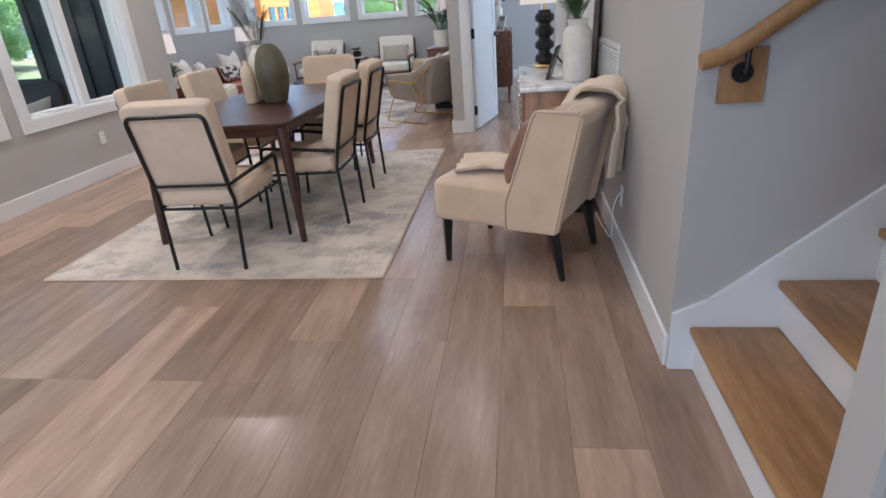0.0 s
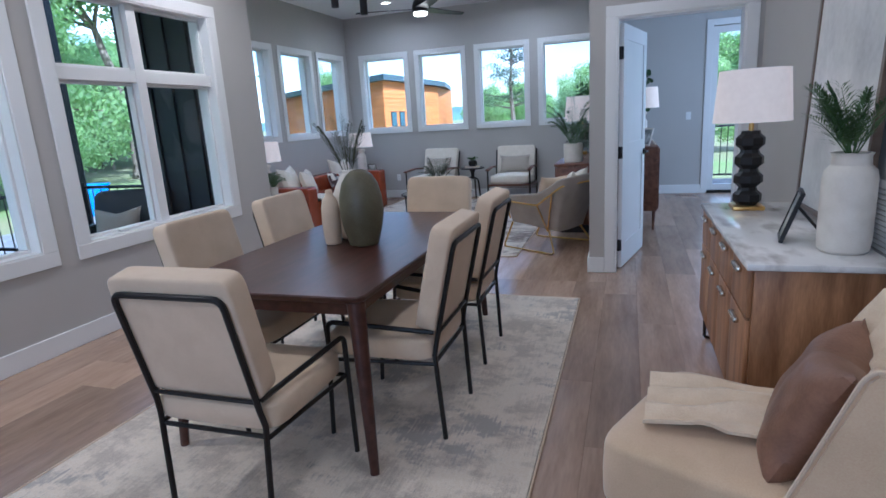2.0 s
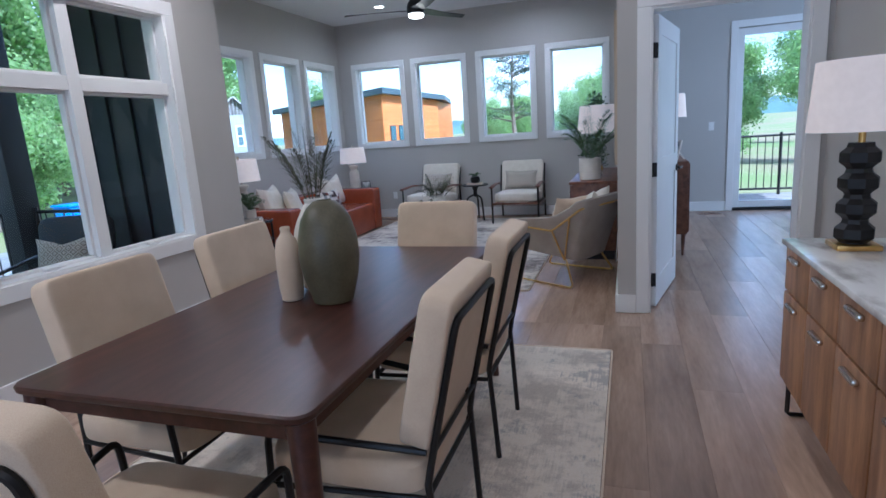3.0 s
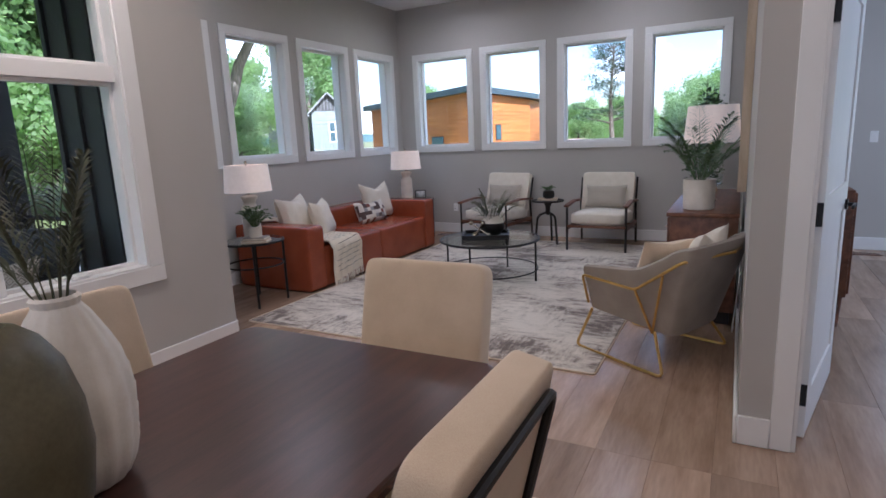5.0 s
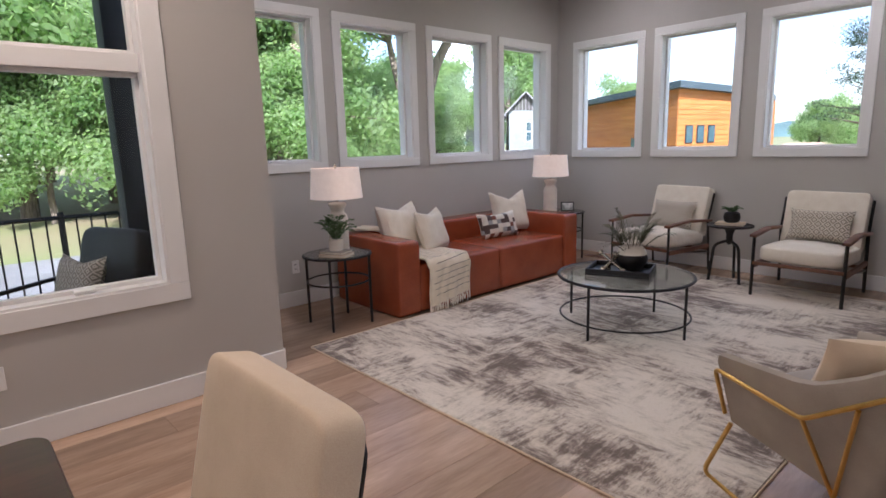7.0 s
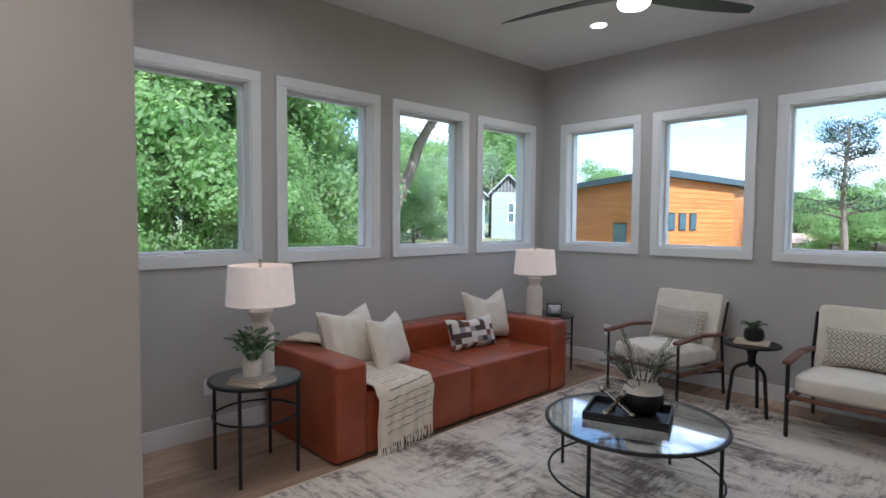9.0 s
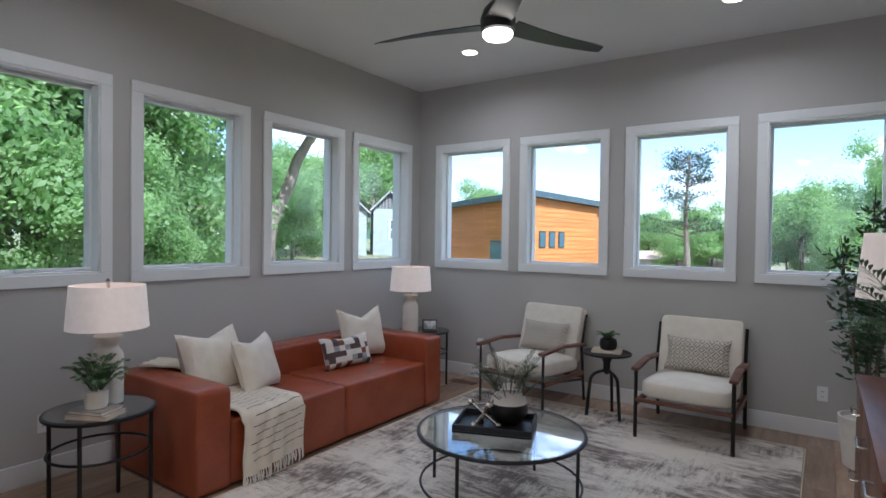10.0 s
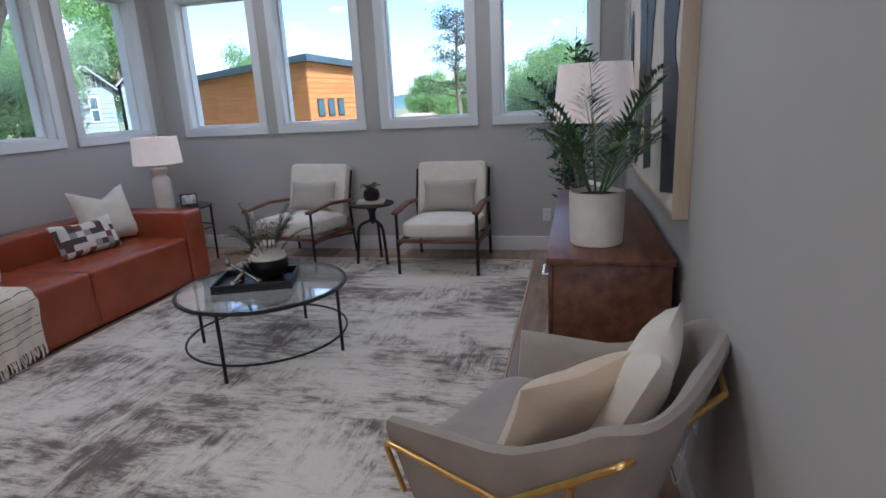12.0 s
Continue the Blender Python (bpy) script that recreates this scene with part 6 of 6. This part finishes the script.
# white gabled house further off
GABLE = mat("charcoal_gable_boards", (0.09, 0.085, 0.08), (0.06, 0.058, 0.055), rough=0.7, scale=4, fine=30, bump=0.1)
LAP = mat("pale_grey_lap_siding", (0.29, 0.32, 0.305), (0.25, 0.28, 0.27), rough=0.7, scale=2, fine=20, bump=0.05)
PALEROOF = mat("pale_grey_metal_roof", (0.27, 0.27, 0.27), (0.22, 0.22, 0.22), rough=0.5, scale=2, fine=20, bump=0.05)
wh = thing("white_house", "white sided house with two dark board gables and grey roofs", "house", pose(-31.3, 39.1, -0.9, 0, 0, 42))
for cx, y0, half, eave, top in ((-1.6, 0.0, 1.45, 4.45, 5.75), (1.75, 1.6, 1.35, 4.75, 6.1)):
    bm = bm_new()
    box(bm, cx - half, y0, 0, cx + half, y0 + 6, eave)
    part("wall", bm, LAP, wh, smooth=False)
    for k in range(14):
        bm = bm_new()
        box(bm, cx - half, y0 - 0.03, 0.31 * k, cx + half, y0 - 0.002, 0.31 * k + 0.285)
        part("lap_board", bm, LAP, wh, smooth=False)
    bm = bm_new()
    v = [bm.verts.new(p) for p in ((cx - half, y0, eave), (cx + half, y0, eave), (cx, y0, top))]
    g = bmesh.ops.extrude_face_region(bm, geom=[bm.faces.new(v)])
    bmesh.ops.translate(bm, verts=[q for q in g["geom"] if isinstance(q, bmesh.types.BMVert)], vec=(0, 6, 0))
    bmesh.ops.recalc_face_normals(bm, faces=bm.faces[:])
    gb = part("gable", bm, GABLE, wh, "dark board and batten gable", smooth=False)
    for k in range(-4, 5):
        bm = bm_new()
        x = k * half / 5
        box(bm, cx + x - 0.03, y0 - 0.06, eave, cx + x + 0.03, y0 - 0.002, top - (top - eave) * abs(x) / half)
        part("batten", bm, PALEROOF, gb, smooth=False)
    slope = math.atan2(top - eave, half)
    ln = math.hypot(half, top - eave) + 0.35
    for e in (-1, 1):
        bm = bm_new()
        box(bm, 0, y0 - 0.45, 0, ln, y0 + 6.3, 0.12, m=Matrix.Translation((cx, 0, top + 0.02)) @ (pose(0, 0, 0, 0, math.degrees(slope), 0) if e > 0 else pose(0, 0, 0, 0, math.degrees(-slope), 0) @ Matrix.Translation((-ln, 0, 0))))
        part("roof_slope", bm, PALEROOF, wh, "pale grey metal roof", smooth=False)
    bm = bm_new()
    box(bm, cx - 0.05, y0 - 0.08, 2.2, cx + 0.55, y0 - 0.032, 3.9, 0.01, 1)
    fr_ = part("window_frame", bm, HOUSEW, wh, smooth=False)
    for z0, z1 in ((2.3, 3.0), (3.1, 3.8)):
        bm = bm_new()
        box(bm, cx + 0.05, y0 - 0.10, z0, cx + 0.45, y0 - 0.082, z1)
        part("pane", bm, DARKGLASS, fr_, smooth=False)
    bm = bm_new()
    box(bm, cx - half - 0.02, y0 - 0.1, 0.3, cx + half + 0.02, y0 - 0.032, 0.62)
    part("trim_band", bm, GABLE, wh, smooth=False)

# low neighbouring roofs down the slope
CLAY = mat("faded_clay_shingle", (0.50, 0.36, 0.29), (0.40, 0.28, 0.22), rough=0.9, scale=3, fine=14, fine_amt=0.3, bump=0.2)
for hx, hy, rz, w, top in ((-12.2, 50.5, 20, 3.4, 1.75), (-8.8, 49.5, -25, 2.6, 1.3)):
    lh = thing("low_house", "low neighbouring house with a faded clay-coloured roof", "house", pose(hx, hy, -1.0, 0, 0, rz))
    bm = bm_new()
    box(bm, -w, -2, -0.4, w, 2, top - 0.55)
    part("wall", bm, HOUSEW, lh, smooth=False)
    bm = bm_new()
    v = [bm.verts.new(p) for p in ((-w - 0.4, -2.5, top - 0.6), (-w - 0.4, 2.5, top - 0.6), (-w + 1.2, 0, top))]
    u = [bm.verts.new(p) for p in ((w + 0.4, -2.5, top - 0.6), (w + 0.4, 2.5, top - 0.6), (w - 1.2, 0, top))]
    bm.faces.new(v[::-1]), bm.faces.new(u)
    for i_ in range(3):
        bm.faces.new((v[i_], v[(i_ + 1) % 3], u[(i_ + 1) % 3], u[i_]))
    bmesh.ops.recalc_face_normals(bm, faces=bm.faces[:])
    part("roof", bm, CLAY, lh, smooth=False)


# ---- trees ----
def tree_mesh(seed, height, crown_r, crown_z0, leaves, leaf, trunk_r, lean=0.0):
    rg = random.Random(seed)
    tb_, lf = bm_new(), bm_new()
    spine = [Vector((lean * (k / 8) ** 1.5 + 0.15 * noise.noise(Vector((seed, k * 0.6, 0))), 0.15 * noise.noise(Vector((seed + 5, k * 0.6, 0))), height * 0.85 * k / 8)) for k in range(9)]
    tube(tb_, spine, [trunk_r * (1.15 - 0.115 * k) for k in range(9)], n=9)
    clumps = []
    for k in range(16):
        a, u = rg.uniform(0, 6.28), rg.uniform(0.25, 1)
        b = spine[min(8, max(2, int(2 + 6 * u)))]
        r = crown_r * rg.uniform(0.45, 1.0) * (1.15 - 0.6 * u)
        e = Vector((b.x + r * math.cos(a), b.y + r * math.sin(a), max(crown_z0, b.z + rg.uniform(-0.3, 1.3))))
        mid = b.lerp(e, 0.5) + Vector((0, 0, 0.25))
        tube(tb_, [b, mid, e], [trunk_r * 0.42, trunk_r * 0.25, trunk_r * 0.08], n=6)
        clumps += [(e, rg.uniform(0.7, 1.25) * crown_r * 0.36), (mid + Vector((rg.uniform(-.4, .4), rg.uniform(-.4, .4), 0.4)), crown_r * 0.33)]
    for k in range(10):
        clumps.append((Vector((rg.gauss(0, crown_r * 0.35), rg.gauss(0, crown_r * 0.35), height * rg.uniform(0.6, 1.0))), crown_r * 0.35))
    per = leaves // len(clumps)
    for c, r in clumps:
        for k in range(per):
            d = Vector((rg.gauss(0, 1), rg.gauss(0, 1), rg.gauss(0, 0.75))).normalized() * r * rg.uniform(0.35, 1.08)
            p = c + d
            face = d.normalized() + Vector((rg.gauss(0, 0.45), rg.gauss(0, 0.45), rg.gauss(0.35, 0.45)))
            u = face.cross(Vector((rg.gauss(0, 1), rg.gauss(0, 1), rg.gauss(0, 1)))).normalized()
            w = face.cross(u).normalized()
            s = leaf * rg.uniform(0.6, 1.3)
            lf.faces.new([lf.verts.new(q) for q in (p - u * s, p + w * s * 0.55, p + u * s, p - w * s * 0.55)])
    return tb_, lf


def tree(name, label, m, seed, height, crown_r, z0, leaves, leaf, tr_, lean=0.0, material=FOLIAGE):
    t = thing(name, label, "tree", m)
    a, b = tree_mesh(seed, height, crown_r, z0, leaves, leaf, tr_, lean)
    part("trunk", a, BARK, t)
    part("crown", b, material, t, smooth=False)
    return t


t1 = tree("oak_tree", "tall broadleaf tree in full summer leaf", pose(-21.5, 9.6, -0.6), 1, 11, 3.6, 1.8, 26000, 0.115, 0.26)
t2 = tree("oak_tree", "leaning broadleaf tree with a bare lower trunk", pose(-20.5, 12.6, -0.6), 2, 11.5, 3.6, 3.0, 26000, 0.115, 0.24, 1.6)
t3 = tree("oak_tree", "dense bushy broadleaf tree in summer leaf", pose(-21.5, 16.0, -0.5), 3, 8.5, 3.7, 0.3, 28000, 0.12, 0.2)
# old oak whose bare trunk leans and forks below a high crown
bo = thing("leaning_oak", "old oak with a bare leaning forked trunk and a high crown", "tree", pose(-21.8, 21.7, -0.8, 0, 0, 52))
rg = random.Random(29)
tb_, lf = bm_new(), bm_new()
main = [Vector((0.1 * math.sin(k * 1.7) + 0.040 * k * k, 0.1 * math.cos(k * 1.3), 0.95 * k)) for k in range(11)]
tube(tb_, main, [0.38 - 0.024 * k for k in range(11)], n=10)
fork = [main[3].lerp(Vector((-1.6, 0.6, 9.5)), k / 7) + Vector((0.08 * math.sin(k * 2), 0, 0.2 * math.sin(k * 0.45))) for k in range(8)]
tube(tb_, fork, [0.24 - 0.026 * k for k in range(8)], n=8)
for k in range(30):
    spine = main if k % 2 else fork
    b0 = spine[rg.randrange(len(spine) - 4, len(spine))]
    a = rg.uniform(0, 6.28)
    r = rg.uniform(1.2, 4.2)
    e = b0 + Vector((r * math.cos(a), r * math.sin(a), rg.uniform(-0.4, 2.2)))
    mid = b0.lerp(e, 0.5) + Vector((0, 0, 0.5))
    tube(tb_, [b0, mid, e], [0.10, 0.06, 0.02], n=5)
    for c, rad in ((e, 0.95), (mid, 0.7)):
        for j in range(230):
            p = c + Vector((rg.gauss(0, 1), rg.gauss(0, 1), rg.gauss(0, 0.6))) * rad * 0.6
            u = Vector((rg.gauss(0, 1), rg.gauss(0, 1), rg.gauss(0, 0.6))).normalized() * 0.14
            w = u.cross(Vector((rg.gauss(0, 1), rg.gauss(0, 1), rg.gauss(0, 1)))).normalized() * 0.08
            lf.faces.new([lf.verts.new(q) for q in (p - u, p + w, p + u, p - w)])
part("trunk", tb_, BARK, bo)
part("crown", lf, FOLIAGE, bo, smooth=False)
rg = random.Random(17)
for x, y, k in ((-21, 6.8, 2), (-19.5, 2.8, 0), (-19, -1.5, 2), (-21, 4.5, 0), (-23, 9.5, 2), (-22.5, 13.0, 2), (-28, 14, 2), (-27, 4, 2), (-18, -6, 0), (-24.5, -3, 2), (-32, 20, 0), (-14, -2.5, 2), (-33, 9, 2)):
    copy_thing((t1, t2, t3)[k], Matrix.Translation((x, y, -0.5)) @ Matrix.Rotation(rg.uniform(0, 6.28), 4, "Z") @ Matrix.Scale(rg.uniform(0.85, 1.15), 4))
# low scrub that hides the trunks
for x, y, s in ((-19.5, 7.2, 0.5), (-20.0, 10.3, 0.55), (-18.2, 14.6, 0.42), (-27, 25, 0.45), (-30, 26.8, 0.75), (-27.8, 28.4, 0.6), (-34, 34.2, 1.0), (-40, 40, 1.05), (-39.5, 46, 1.0), (-22.5, 17.8, 0.6), (-25.5, 21.5, 0.75), (-29, 25.5, 0.8), (-33, 30.0, 0.95), (-20.6, 4.6, 0.55), (-19.2, 0.5, 0.55), (-18.5, 9.0, 0.6), (-17.8, 13.2, 0.6)):
    copy_thing(t3, Matrix.Translation((x, y, -0.75)) @ Matrix.Rotation(rg.uniform(0, 6.28), 4, "Z") @ Matrix.Scale(s, 4))
# far trees to the north
for x, y, k, s in ((-9.3, 52, 2, 0.62), (-5.2, 55, 2, 0.5), (-1.2, 52, 2, 0.75), (2.5, 48, 0, 0.85), (6.5, 50, 2, 0.9), (11, 46, 0, 0.9), (-12.5, 60, 2, 0.55), (3.0, 30, 2, 0.55), (7.5, 28, 0, 0.7), (-7.6, 47, 2, 0.45), (-3.3, 47, 2, 0.4), (-0.5, 44, 2, 0.5), (-36, 45, 0, 1.2), (-28, 52, 2, 0.9), (-15.5, 75, 2, 0.62), (-11, 78, 2, 0.55), (-7.5, 74, 2, 0.5), (-4, 77, 2, 0.62), (-0.5, 74, 2, 0.55), (3.5, 77, 2, 0.7), (-13.2, 70, 2, 0.42), (-11.5, 51.5, 2, 0.5), (-9.8, 47, 2, 0.42), (-14.5, 58, 2, 0.62), (-2.5, 46, 2, 0.7), (-4.6, 50, 2, 0.6)):
    copy_thing((t1, t2, t3)[k], Matrix.Translation((x, y, -1.2)) @ Matrix.Rotation(rg.uniform(0, 6.28), 4, "Z") @ Matrix.Scale(s, 4))
pt = thing("pine_tree", "tall thin pine with sparse layered boughs", "tree", pose(-7.7, 39.0, -1.4))
tb_, lf = bm_new(), bm_new()
tube(tb_, [(0.08 * math.sin(k), 0, 0.95 * k) for k in range(9)], [0.20 - 0.02 * k for k in range(9)], n=8)
for k in range(46):
    z = rg.uniform(3.0, 7.6)
    a = rg.uniform(0, 6.28)
    r = rg.uniform(0.3, 1.0) * (2.0 if z < 5.8 else 1.15)
    e = Vector((r * math.cos(a), r * math.sin(a), z + 0.35))
    tube(tb_, [(0, 0, z), e], [0.04, 0.012], n=4)
    for j in range(170):
        p = e + Vector((rg.gauss(0, 0.30), rg.gauss(0, 0.30), rg.gauss(0, 0.12)))
        u = Vector((rg.gauss(0, 1), rg.gauss(0, 1), rg.uniform(0, 1))).normalized() * 0.14
        w = u.cross(Vector((0, 0, 1))) * 0.25
        lf.faces.new([lf.verts.new(q) for q in (p, p + u + w, p + u * 1.4, p + u - w)])
part("trunk", tb_, BARK, pt)
part("crown", lf, PINEMAT, pt, smooth=False)
pole = thing("utility_pole", "weathered wooden utility pole among the trees", "pole", pose(-18.4, 14.4, -0.9))
bm = bm_new()
rod(bm, (0, 0, 0), (0, 0, 11), 0.17, 0.13, n=12)
part("pole_shaft", bm, mat("weathered_pole", (0.40, 0.33, 0.25), (0.28, 0.22, 0.16), rough=0.9, scale=6, stretch=(3, 3, 0.5), fine=40, bump=0.4), pole)
hill = bm_new()
for k in range(41):
    x = -400 + 20 * k
    for y, z in ((380, -5), (400, 7 + 9 * noise.noise(Vector((k * 0.22, 0, 3))) + 3 * noise.noise(Vector((k * 0.9, 0, 8)))), (430, -5)):
        hill.verts.new((x, y, z))
hill.verts.ensure_lookup_table()
for k in range(40):
    for j in range(2):
        a = 3 * k + j
        hill.faces.new((hill.verts[a], hill.verts[a + 3], hill.verts[a + 4], hill.verts[a + 1]))
tagged(part("backdrop", hill, mat("hazy_wooded_hill", (0.10, 0.17, 0.17), (0.07, 0.12, 0.12), rough=1, scale=0.05, fine=0.3, fine_amt=0.05, bump=0)), "low wooded hills on the horizon", "hills", kind="structure")

# ---- floor planks ----
fl = thing("floor", "wide greige oak plank floor with a satin finish", "floor", kind="structure")
bm = bm_new()
box(bm, -4.17, -2.7, -0.3, 4.4, 6.18, -0.012)
box(bm, -5.45, 6.18, -0.3, 4.4, 11.2, -0.012)
part("subfloor", bm, WALNUT, fl, smooth=False)
PW = 0.235
meshes = {}
rg = random.Random(11)


def plank_mesh(w, ln):
    key = (round(w, 3), round(ln, 3))
    if key not in meshes:
        b = bm_new()
        box(b, 0, 0, -0.012, w - 0.0006, ln - 0.0006, 0.0)
        bmesh.ops.bevel(b, geom=[e for e in b.edges if all(v.co.z > -0.001 for v in e.verts)], offset=0.0009, segments=1, affect="EDGES")
        me = bpy.data.meshes.new("plank")
        b.to_mesh(me)
        b.free()
        me.materials.append(PLANK)
        meshes[key] = me
    return meshes[key]


x = WX
while x < 3.35:
    y0 = 6.18 if x < DX - PW else -2.5
    y1 = NY + 0.03
    if x > RX + 0.2:
        y0 = 6.3
    y = y0 - rg.choice((0.0, 0.6, 1.2))
    while y < y1:
        ln = rg.choice((1.5, 1.8, 2.1, 2.4))
        a, b = max(y, y0), min(y + ln, y1)
        if b - a > 0.05:
            o = new("plank", plank_mesh(PW, round(b - a, 2)))
            o.location, o.parent = (x, a, 0), fl
        y += ln
    x += PW
